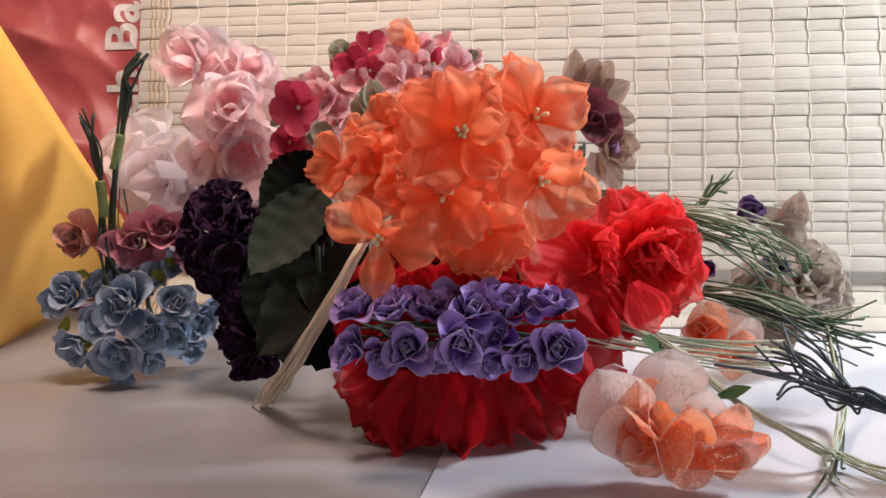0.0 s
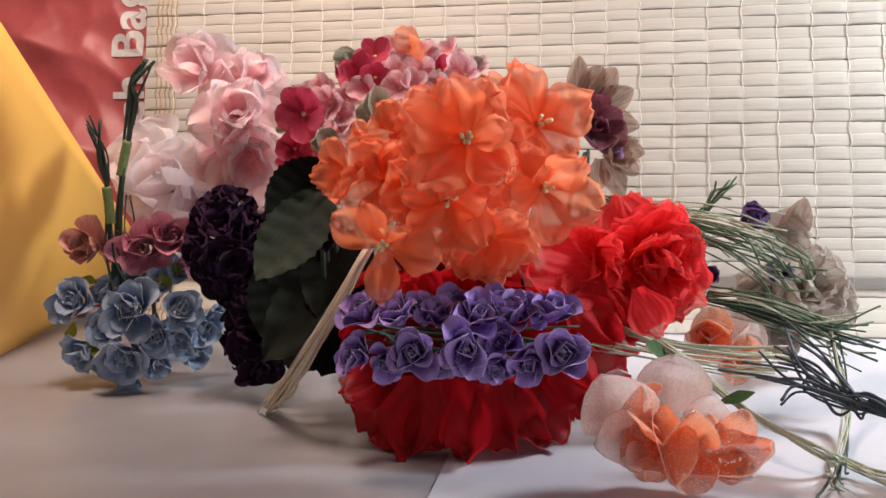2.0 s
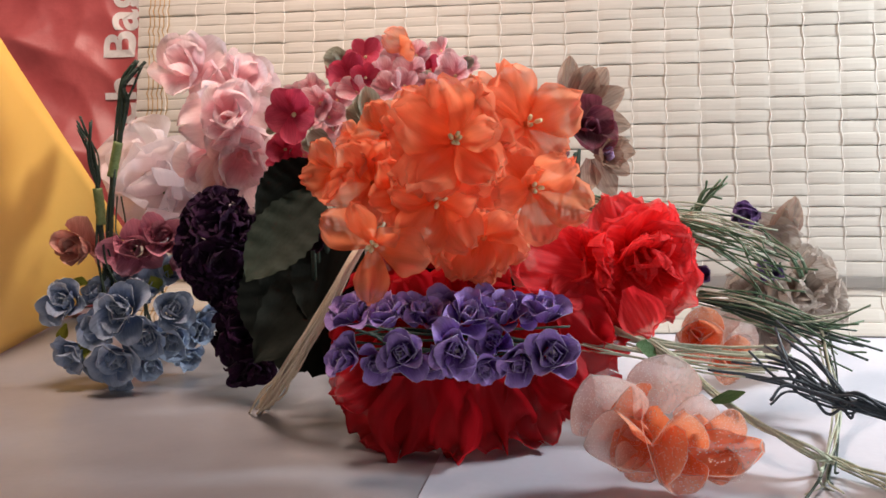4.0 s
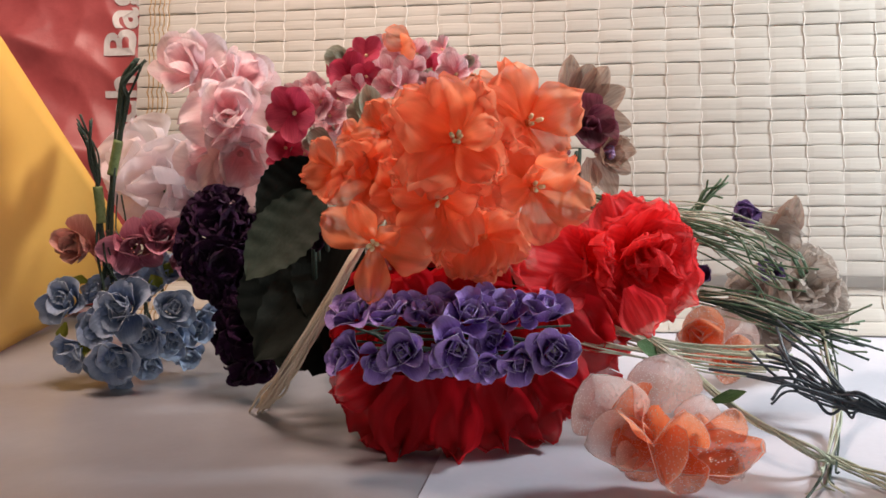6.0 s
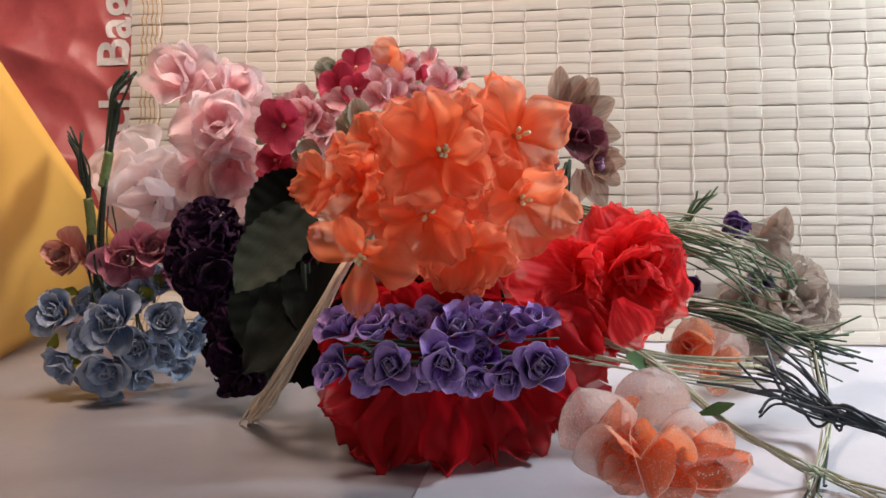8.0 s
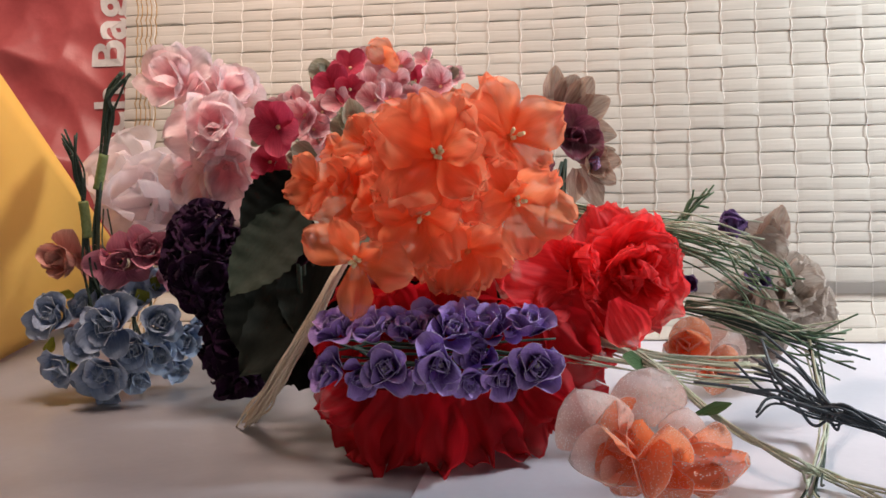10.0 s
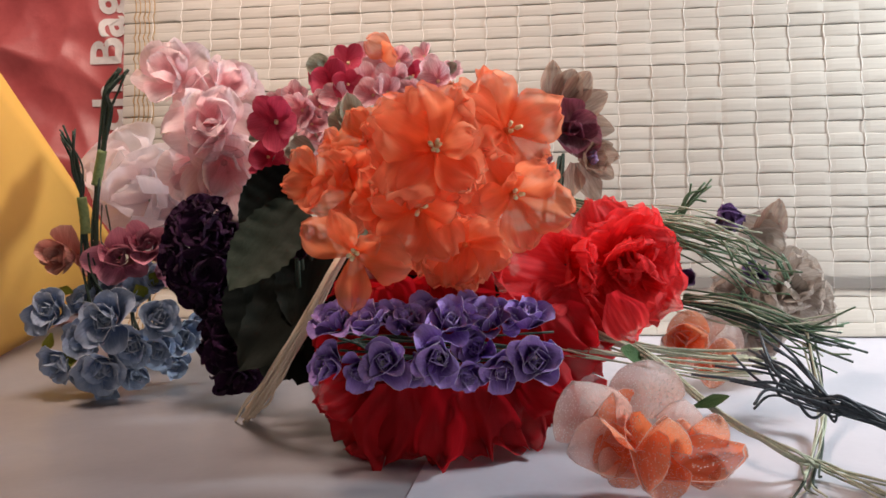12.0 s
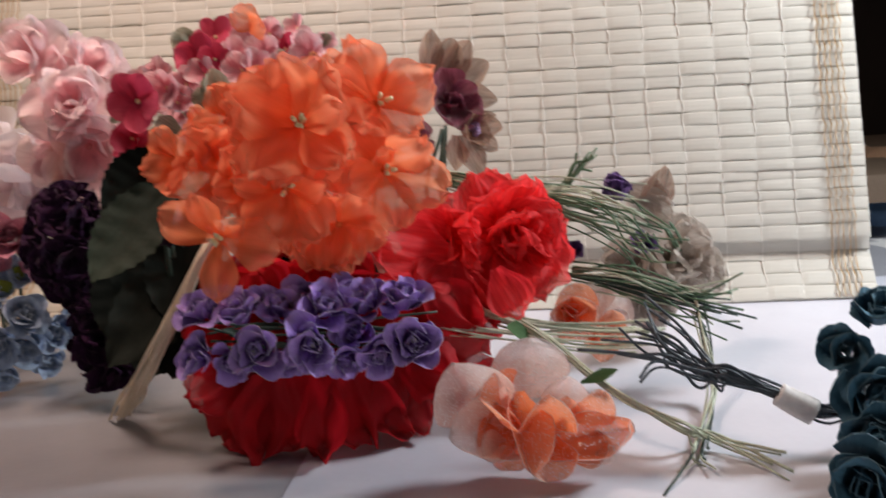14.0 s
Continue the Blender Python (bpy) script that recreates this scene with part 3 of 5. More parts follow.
# ---- yellow card ----
CARD = (-0.2526, 0.60, 0.0)
card = thing("yellow_card", CARD, "bright yellow curved card standing on the table beside the bag", "card")
low = [Vector((-0.2545, 0.45, 0.0008)), Vector((-0.2520, 0.69, 0.0008))]
top = [Vector((-0.2362, 0.5000, 0.2165)), Vector((-0.1982, 0.6400, 0.0573))]
bm = bmesh.new()
grids = []
for off in (0.0, 0.0011):
    grid = []
    for j in range(13):
        t = j / 12
        row = []
        for i in range(25):
            s = i / 24
            p = low[0].lerp(low[1], s).lerp(top[0].lerp(top[1], s), t)
            p += Vector((0.006 * math.sin(math.pi * t) * (1 - 0.4 * s) + off, 0, 0))
            row.append(bm.verts.new(rel(CARD, p)))
        grid.append(row)
    grids.append(grid)
for k, grid in enumerate(grids):
    for a, b in zip(grid, grid[1:]):
        for i in range(24):
            f = (a[i], a[i + 1], b[i + 1], b[i])
            bm.faces.new(f if k == 1 else f[::-1])
for j in range(12):
    for i in (0, 24):
        bm.faces.new((grids[0][j][i], grids[0][j + 1][i], grids[1][j + 1][i], grids[1][j][i]))
for i in range(24):
    for j in (0, 12):
        bm.faces.new((grids[0][j][i], grids[0][j][i + 1], grids[1][j][i + 1], grids[1][j][i]))
bmesh.ops.recalc_face_normals(bm, faces=bm.faces[:])
part("sheet", bm, MAT_YELLOW, card)

# ---- petal shapes, shared by all flowers of a kind ----
P_ORANGE = petals("petal", PM_ORANGE, 9, 1, PM_ORANGEHEM, width=0.92, cup=0.1, bend=0.2, ruffle=0.12, waves=3.4, base=0.2, nu=18, nv=14, frill=0.16, tip=0.15, rim=0.004)
P_ORANGE_SLIM = petals("petal", PM_ORANGE, 5, 51, PM_ORANGEHEM, width=0.62, cup=0.15, bend=0.25, ruffle=0.1, waves=3.0, base=0.25, nu=14, nv=14, frill=0.1, tip=0.25, rim=0.004)
P_PINK = petals("petal", PM_PINK, 5, 2, width=1.15, cup=0.4, bend=0.75, ruffle=0.1, roll=0.8, base=0.4, nu=10, frill=0.08)
P_WHITE = petals("petal", PM_WHITE, 5, 3, width=1.25, cup=0.3, bend=0.9, ruffle=0.12, waves=2.6, base=0.4, nu=16, nv=14, frill=0.05)
P_RED = petals("petal", PM_RED, 7, 4, width=1.0, cup=0.15, bend=0.3, ruffle=0.09, waves=3.2, base=0.25, nu=30, nv=12, frill=0.13, pleat=0.02, pleats=7)
P_REDBIG = petals("petal", PM_DEEPRED, 6, 5, width=1.15, cup=0.1, bend=-0.2, ruffle=0.17, waves=3.5, base=0.5, nu=28, nv=12, frill=0.2, pleat=0.025, pleats=4)
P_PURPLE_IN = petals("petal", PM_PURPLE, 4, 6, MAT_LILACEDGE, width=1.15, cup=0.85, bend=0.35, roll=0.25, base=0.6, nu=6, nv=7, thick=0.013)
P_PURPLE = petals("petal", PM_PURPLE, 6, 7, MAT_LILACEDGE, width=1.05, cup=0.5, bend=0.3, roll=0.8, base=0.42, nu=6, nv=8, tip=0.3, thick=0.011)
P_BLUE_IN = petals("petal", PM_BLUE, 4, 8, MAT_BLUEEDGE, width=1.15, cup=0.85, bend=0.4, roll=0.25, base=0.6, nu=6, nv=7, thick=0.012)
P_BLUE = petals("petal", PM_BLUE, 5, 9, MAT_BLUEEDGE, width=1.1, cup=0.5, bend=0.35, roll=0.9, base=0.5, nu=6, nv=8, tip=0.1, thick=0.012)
P_TEAL_IN = petals("petal", PM_TEAL, 4, 10, MAT_TEALEDGE, width=1.2, cup=0.85, bend=0.5, roll=0.3, base=0.6, nu=6, nv=7, thick=0.02)
P_TEAL = petals("petal", PM_TEAL, 5, 11, MAT_TEALEDGE, width=1.2, cup=0.5, bend=0.45, roll=1.0, base=0.5, nu=6, nv=8, tip=0.25, thick=0.02)
P_DARK = petals("petal", PM_DARK, 5, 12, width=1.0, cup=0.15, bend=0.3, ruffle=0.1, waves=4, base=0.35, nu=6, nv=6)
P_SRED = petals("petal", PM_SMALLRED, 4, 13, width=0.95, cup=0.2, bend=0.2, ruffle=0.03, base=0.35, nu=6, nv=6)
P_SPINK = petals("petal", PM_SMALLPINK, 4, 14, width=0.9, cup=0.3, bend=0.4, ruffle=0.03, base=0.35, nu=6, nv=6)
P_SAGE = petals("petal", PM_SAGE, 3, 15, width=0.75, cup=0.6, bend=0.5, base=0.5, nu=6, nv=6)
P_MAUVE = petals("petal", PM_MAUVE, 5, 16, width=0.8, cup=0.35, bend=0.4, ruffle=0.05, base=0.25, tip=0.45)
P_PLUM = petals("petal", PM_PLUM, 4, 17, width=1.0, cup=0.4, bend=0.5, ruffle=0.04, base=0.4)
P_TAUPE = petals("petal", PM_TAUPE, 5, 18, width=1.1, cup=0.2, bend=0.4, ruffle=0.1, waves=4.5, base=0.35, nu=10, frill=0.2)
P_VIOLET = petals("petal", PM_VIOLET, 3, 19, width=0.9, cup=0.6, bend=0.7, ruffle=0.04, base=0.5, nu=8, nv=10)
P_PEACH = petals("petal", PM_PEACH, 5, 20, PM_CLEARHEM, rim=0.008, nu=12, width=1.15, cup=0.75, bend=1.0, ruffle=0.06, roll=0.7, base=0.35)
P_CLEAR = petals("petal", PM_CLEAR, 5, 21, PM_CLEARHEM, rim=0.008, nu=12, width=1.15, cup=0.55, bend=0.7, ruffle=0.03, roll=0.3, base=0.35)
P_RPINK = petals("petal", PM_ROSEPINK, 4, 22, width=1.0, cup=0.5, bend=0.5, roll=0.4, base=0.4, nu=6, nv=6)
P_SALMON = petals("petal", PM_SALMON, 4, 23, width=1.0, cup=0.5, bend=0.5, roll=0.4, base=0.4, nu=6, nv=6)
P_YLEAF = petals("leaf", PM_YELLOWLEAF, 3, 24, width=0.5, cup=0.3, bend=0.4, tip=1.0, base=0.2, nu=4, nv=6)
P_SLEAF = petals("leaf", PM_SMALLLEAF, 3, 25, width=0.42, cup=0.3, bend=0.3, tip=0.6, base=0.2, nu=4, nv=6)

# ---- large red flower lying under the others, petals spilling onto the table ----
B = (0.0018, 0.4572, 0.0000)
red_low = thing("red_flower", B, "large red silk flower lying face down, petals spread on the table", "flower")
c = (0.0044, 0.4150, 0.0362)
bloom(red_low, B, "flower", c, (0.0, -0.95, -0.3), 0.0439, [(6, 0.75, 30, 0.0, 0.05), (7, 0.9, 10, -0.05, 0.08), (8, 0.98, -10, -0.1, 0.1)], P_REDBIG, MAT_DARKCORE, 3, 8)

for k, (root, tip) in enumerate((
        ((-0.0200, 0.3850, 0.0302), (-0.0322, 0.3935, 0.0040)), ((-0.0112, 0.3800, 0.0314), (-0.0172, 0.3783, 0.0020)), ((-0.0224, 0.3900, 0.0312), (-0.0409, 0.3750, 0.0267)),
        ((0.0017, 0.3800, 0.0311), (-0.0031, 0.3743, 0.0020)), ((0.0165, 0.3750, 0.0322), (0.0228, 0.3789, 0.0040)), ((0.0296, 0.3800, 0.0328), (0.0373, 0.3836, 0.0060)),
        ((0.0365, 0.3850, 0.0337), (0.0521, 0.3800, 0.0236)), ((0.0128, 0.3900, 0.0328), (0.0100, 0.3843, 0.0040)), ((-0.0285, 0.3900, 0.0514), (-0.0418, 0.3850, 0.0439)),
        ((-0.0066, 0.3900, 0.0555), (-0.0150, 0.3900, 0.0693)), ((0.0065, 0.3900, 0.0553), (0.0024, 0.3950, 0.0678)), ((0.0469, 0.4000, 0.0571), (0.0637, 0.4000, 0.0397)), ((0.0440, 0.4060, 0.0500), (0.0760, 0.4080, 0.0400)),
        ((0.0440, 0.4080, 0.0420), (0.0700, 0.4060, 0.0260)), ((0.0400, 0.4040, 0.0340), (0.0580, 0.4000, 0.0120)), ((0.0360, 0.4000, 0.0300), (0.0500, 0.3960, 0.0060)))):
    lay(red_low, B, "petal", P_REDBIG[k % 6], root, tip, (0.5 * (k % 3 - 1), -1, 0.25), 0.95)

# ---- red carnation ----
B = (0.1010, 0.5644, 0.0000)
carnation = thing("red_carnation", B, "full bright red silk carnation with ruffled petals", "flower")
for k, (c, face, size, rings) in enumerate((
        ((0.0800, 0.4260, 0.0670), (0.12, -1, 0.15), 0.0270, [(4, 0.7, 66, 0.04, 0.02), (6, 0.95, 42, 0.02, 0.03), (7, 1.0, 18, 0.0, 0.03), (8, 1.05, -6, -0.05, 0.03)]),
        ((0.0900, 0.4260, 0.0680), (0.75, -0.7, 0.3), 0.0180, [(5, 1.0, 35, 0.0, 0.03), (5, 1.05, 8, -0.05, 0.03)]),
        ((0.0580, 0.4180, 0.0690), (-0.4, -0.9, 0.2), 0.0180, [(4, 0.9, 35, 0.0, 0.03), (5, 1.05, 5, -0.05, 0.03)]))):
    bloom(carnation, B, "flower", c, face, size, rings, P_RED, MAT_DARKCORE, 4 + k, 16)
for k, (root, tip) in enumerate((((0.0572, 0.4100, 0.0667), (0.0259, 0.4000, 0.0755)), ((0.0556, 0.4150, 0.0706), (0.0391, 0.4100, 0.0831)), ((0.0572, 0.4100, 0.0644), (0.0436, 0.4000, 0.0561)),
                                 ((0.0767, 0.4300, 0.0753), (0.0798, 0.4350, 0.0951)), ((0.0550, 0.4100, 0.0598), (0.0340, 0.4050, 0.0610)), ((0.0737, 0.4000, 0.0612), (0.0818, 0.3950, 0.0428)))):
    lay(carnation, B, "petal", P_RED[k % 7], root, tip, (0, -1, 0.3), 1.0)

# ---- orange organza bouquet ----
B = (0.0024, 0.5199, 0.0000)
orange = thing("orange_flower_bouquet", B, "bouquet of sheer orange organza flowers with gold stamens", "bouquet")


def organza_flower(c, face, size, spread, seed, stamens, under):
    """Sheer petals, each at its own turn (counted from the top), length and opening, over a looser second layer."""
    rng2 = random.Random(seed * 53 + 1)
    bm = bmesh.new()
    ball(bm, (0, 0, -0.02 * size), 0.09 * size, 1.2)
    centre = part("flower", bm, MAT_ORANGECORE, orange, "", Matrix.Translation(rel(B, c)) @ facing(face))
    kinds = P_ORANGE if under else P_ORANGE_SLIM
    for turn, length, opening in spread:
        m = pose(0, 0, 0, 0, 0, turn) @ pose(0, 0.04 * size, 0, opening, rng2.uniform(-12, 12), 0)
        part("petal", rng2.choice(kinds), None, centre, "", m @ Matrix.Diagonal((size * length, size * length, size * length, 1)))
    for k in range(under):
        m = pose(0, 0, 0, 0, 0, 360 / under * k + rng2.uniform(20, 70)) @ pose(0, 0.03 * size, -0.14 * size, rng2.uniform(-8, 12), rng2.uniform(-10, 10), 0)
        q = size * rng2.uniform(0.9, 1.1)
        part("petal", rng2.choice(P_ORANGE), None, centre, "", m @ Matrix.Diagonal((q, q, q, 1)))
    for k in range(stamens):
        a = 6.28 * k / stamens + rng2.uniform(-0.4, 0.4)
        tip = Vector((math.cos(a) * 0.35, math.sin(a) * 0.35, 1)).normalized() * 0.0052 * rng2.uniform(0.8, 1.2)
        bm = bmesh.new()
        tube(bm, [(0, 0, 0), tip * 0.5 + Vector((0, 0, 0.0004)), tip], 0.0002, sides=4, steps=3)
        tube(bm, [tip * 0.8, tip * 1.0, tip * 1.22], 0.0009, 0.00075, sides=6, steps=3)
        part("stamen", bm, MAT_GOLD, centre, "pale gold stamen")
    return centre


SPREAD = [(36, 1.0, 14), (108, 1.0, 14), (180, 1.0, 14), (252, 1.0, 14), (324, 1.0, 14)]
for k, (c, face, size, spread, stamens) in enumerate((
        ((0.0060, 0.3560, 0.1215), (0.1, -1, 0.3), 0.0215, [(62, 1.05, 12), (12, 1.0, 16), (-85, 0.75, 30), (-140, 0.9, 8), (132, 1.05, 6)], 5),
        ((0.0000, 0.3600, 0.1010), (0.05, -1, 0.05), 0.0170, [(-78, 0.9, 22), (0, 0.8, 12), (78, 1.0, 6), (150, 1.15, 2), (-150, 1.15, 2)], 3),
        ((0.0330, 0.3620, 0.1045), (0.35, -0.9, 0.1), 0.0180, [(-45, 0.95, 38), (102, 0.9, 10), (-172, 1.1, 2), (-112, 1.25, 12), (20, 0.65, 50)], 3),
        ((0.0320, 0.3720, 0.1265), (0.4, -0.85, 0.35), 0.0190, [(-75, 1.1, 16), (-148, 0.9, 12), (18, 1.15, 6), (68, 1.1, 10), (130, 0.8, 16)], 3),
        ((-0.0230, 0.3580, 0.0860), (-0.1, -1, -0.05), 0.0180, [(62, 1.15, 8), (24, 0.95, 12), (-98, 1.25, 16), (176, 1.15, 4), (-52, 0.8, 32)], 4),
        ((-0.0390, 0.3850, 0.1110), (-0.55, -0.8, 0.2), 0.0130, SPREAD[:4], 0),
        ((-0.0120, 0.3680, 0.1035), (-0.2, -1, 0.1), 0.0130, SPREAD, 2),
        ((-0.0240, 0.3800, 0.1060), (-0.35, -0.9, 0.1), 0.0170, SPREAD, 0),
        ((0.0160, 0.3720, 0.0860), (0.15, -0.9, -0.35), 0.0170, SPREAD, 0),
        ((-0.0040, 0.3900, 0.1270), (-0.2, -0.8, 0.5), 0.0170, SPREAD, 0),
        ((0.0240, 0.3950, 0.1310), (0.2, -0.7, 0.6), 0.0165, SPREAD, 0),
        ((-0.0190, 0.3880, 0.1240), (-0.45, -0.7, 0.4), 0.0140, SPREAD, 0),
        ((0.0180, 0.3760, 0.1120), (0.2, -1, 0.1), 0.0170, SPREAD, 0),
        ((-0.0330, 0.4180, 0.1215), (-0.5, -0.8, 0.3), 0.0085, SPREAD, 0))):
    organza_flower(c, face, size, spread, 20 + k, stamens, (4, 2, 1, 3, 0)[k] if k < 5 else 3)
rng = random.Random(5)
for k in range(16):
    a, r = rng.uniform(0, 6.28), rng.uniform(0.3, 0.9)
    root = Vector((0.0030, 0.4000, 0.1060)) + Vector((0.02 * math.cos(a) * r, 0, 0.018 * math.sin(a) * r))
    tip = Vector((0.0030, 0.4000, 0.1060)) + Vector((0.042 * math.cos(a) * r, -0.022 * (1.1 - r * r), 0.034 * math.sin(a) * r))
    lay(orange, B, "petal", rng.choice(P_ORANGE), root, tip, (math.cos(a) * 0.5, -1, 0.4), 1.1)
for k, (root, tip) in enumerate((((0.0120, 0.3720, 0.0920), (0.0080, 0.3700, 0.0700)), ((0.0170, 0.3740, 0.0920), (0.0200, 0.3720, 0.0720)), ((0.0060, 0.3760, 0.0900), (-0.0020, 0.3750, 0.0760)))):
    lay(orange, B, "petal", P_ORANGE[k + 2], root, tip, (0, -1, 0), 0.9)
lay(orange, B, "petal", P_ORANGE[1], (-0.0116, 0.4550, 0.1590), (-0.0229, 0.4550, 0.1664), (0, -1, 0.1), 1.1)
lay(orange, B, "petal", P_ORANGE[2], (-0.0165, 0.4550, 0.1579), (-0.0097, 0.4500, 0.1608), (0, -1, 0.1), 1.3)
strands(orange, B, "stem", (4, [((0.0030, 0.4100, 0.0996), 0.3), ((0.0074, 0.4250, 0.0700), 1), ((0.0166, 0.5071, 0.0030), 1)]), MAT_WIRE_GREEN, 0.0008, 0.004, 5)

# ---- pink satin flowers ----
B = (-0.1340, 0.6463, 0.0000)
pink = thing("pink_satin_flower", B, "tall cluster of shiny pale pink satin flowers", "flower")
for k, (c, face, size) in enumerate((
        ((-0.1003, 0.4950, 0.1311), (0.0, -1, 0.15), 0.0190), ((-0.1224, 0.5200, 0.1529), (-0.2, -0.8, 0.4), 0.0177), ((-0.0989, 0.5200, 0.1477), (0.3, -0.8, 0.4), 0.0160),
        ((-0.0972, 0.5000, 0.1129), (0.15, -0.9, -0.3), 0.0198), ((-0.1091, 0.5100, 0.1090), (-0.3, -0.9, -0.3), 0.0168), ((-0.0473, 0.4700, 0.1253), (0.1, -0.9, 0.2), 0.0108))):
    bloom(pink, B, "flower", c, face, size, [(3, 0.6, 66, 0.05, 0.02), (4, 0.85, 42, 0.0, 0.06), (5, 1.08, 6, -0.05, 0.06)][(0 if k == 0 else 1):], P_PINK, MAT_PINKCORE, 60 + k, 20)
for k, (root, tip) in enumerate((((-0.0887, 0.4800, 0.0983), (-0.0837, 0.4750, 0.0842)), ((-0.0491, 0.4300, 0.0918), (-0.0563, 0.4250, 0.0842)))):
    lay(pink, B, "petal", P_PINK[k], root, tip, (0, -1, 0.2))
strands(pink, B, "stem", (3, [((-0.1113, 0.5300, 0.1211), 0.3), ((-0.1214, 0.5400, 0.0766), 1), ((-0.1393, 0.6371, 0.0020), 1)]), MAT_WIRE_DARK, 0.0009, 0.004, 6)

# ---- white tulle flower ----
B = (-0.1651, 0.5994, 0.0000)
white = thing("white_tulle_flower", B, "pale white sheer tulle flower with crumpled petals", "flower")
for k, (c, face, size) in enumerate((((-0.1458, 0.5450, 0.0915), (0.1, -1, 0.1), 0.0299), ((-0.1581, 0.5650, 0.1041), (-0.3, -0.8, 0.4), 0.0261), ((-0.1301, 0.5350, 0.0876), (0.4, -0.9, 0.1), 0.0162))):
    bloom(white, B, "flower", c, face, size, [(3, 0.95, 50, 0.05, 0.02), (5, 1.1, 12, -0.03, 0.05)], P_WHITE, MAT_CALYX, 80 + k, 14)
strands(white, B, "stem", (2, [((-0.1527, 0.5700, 0.0865), 0.3), ((-0.1514, 0.5700, 0.0516), 1), ((-0.1593, 0.5901, 0.0020), 1)]), MAT_WIRE_DARK, 0.0009, 0.004, 7)

# ---- small crimson and pink blossoms ----
B = (-0.0539, 0.6396, 0.0000)
small = thing("small_flower_spray", B, "spray of small crimson and striped pink velvet blossoms with sage buds", "flower spray")
SPOTS = [
    ((-0.0613, 0.4400, 0.1319), 44),
    ((-0.0510, 0.4500, 0.1366), 36),
    ((-0.0386, 0.4600, 0.1475), 38),
    ((-0.0323, 0.4700, 0.1570), 34),
    ((-0.0234, 0.4650, 0.1491), 30),
    ((-0.0119, 0.4600, 0.1488), 32),
    ((-0.0672, 0.4500, 0.1169), 32),
    ((-0.0095, 0.4700, 0.1573), 28),
    ((0.0020, 0.4800, 0.1595), 24),
    ((0.0080, 0.4600, 0.1474), 34),
    ((-0.0203, 0.4500, 0.1421), 30),
    ((-0.0441, 0.4550, 0.1377), 30),
    ((-0.0033, 0.4750, 0.1507), 30),
    ((-0.0598, 0.4550, 0.1141), 26),
    ((-0.0315, 0.4550, 0.1472), 28),
    ((0.0136, 0.4800, 0.1524), 22),
    ((-0.0557, 0.4600, 0.1417), 28),
    ((-0.0173, 0.4750, 0.1552), 28),
    ((-0.0278, 0.4800, 0.1595), 26),
    ((-0.0457, 0.4750, 0.1494), 28),
    ((-0.0033, 0.4550, 0.1431), 28),
    ((-0.0142, 0.4500, 0.1432), 26),
    ((-0.0352, 0.4520, 0.1412), 28),
    ((-0.0476, 0.4500, 0.1304), 28),
    ((-0.0719, 0.4600, 0.1108), 24),
    ((0.0044, 0.4700, 0.1521), 28),
    ((-0.0568, 0.4550, 0.1306), 30),
    ((-0.0621, 0.4600, 0.1393), 26)]
rng = random.Random(41)
for k, (c, size) in enumerate(SPOTS):
    red = k in (0, 2, 3, 6, 12, 14, 19, 24)
    face = (rng.uniform(-0.5, 0.4), -0.9, rng.uniform(-0.1, 0.6)) if k else (-0.1, -1, 0.1)
    bloom(small, B, "blossom", c, face, size * (0.00027 if red else 0.0003), [(5, 1.0, 18 if red else 26, 0.0, 0.05)], P_SRED if red else P_SPINK, MAT_GOLD, 100 + k, 8)
    bm = bmesh.new()
    a = rel(B, c)
    tube(bm, [a, a * 0.6 + Vector((rng.uniform(-0.005, 0.005), 0.012, 0.02)), Vector((0.005, 0.02, 0.03))], 0.0006, sides=5)
    part("stem", bm, MAT_WIRE_PALE, small)
for k, (root, tip) in enumerate((((-0.0392, 0.4750, 0.1543), (-0.0524, 0.4750, 0.1566)), ((-0.0437, 0.4750, 0.1564), (-0.0487, 0.4700, 0.1593)), ((-0.0268, 0.4300, 0.1267), (-0.0306, 0.4300, 0.1430)), ((-0.0273, 0.4300, 0.1279), (-0.0388, 0.4300, 0.1327)),
                                 ((-0.0698, 0.4500, 0.1260), (-0.0753, 0.4500, 0.1244)), ((-0.0715, 0.4500, 0.1321), (-0.0759, 0.4500, 0.1326)), ((-0.0058, 0.4600, 0.1433), (-0.0046, 0.4550, 0.1516)), ((0.0097, 0.4800, 0.1512), (0.0170, 0.4800, 0.1556)),
                                 ((-0.0006, 0.4850, 0.1580), (0.0047, 0.4850, 0.1638)), ((-0.0480, 0.4500, 0.1170), (-0.0576, 0.4500, 0.1233)), ((-0.0517, 0.4500, 0.1159), (-0.0602, 0.4500, 0.1192)), ((-0.0263, 0.4280, 0.1256), (-0.0337, 0.4320, 0.1384)))):
    lay(small, B, "bud", P_SAGE[k % 3], root, tip, (0.2, -1, 0.2), 1.0, "sage green bud")

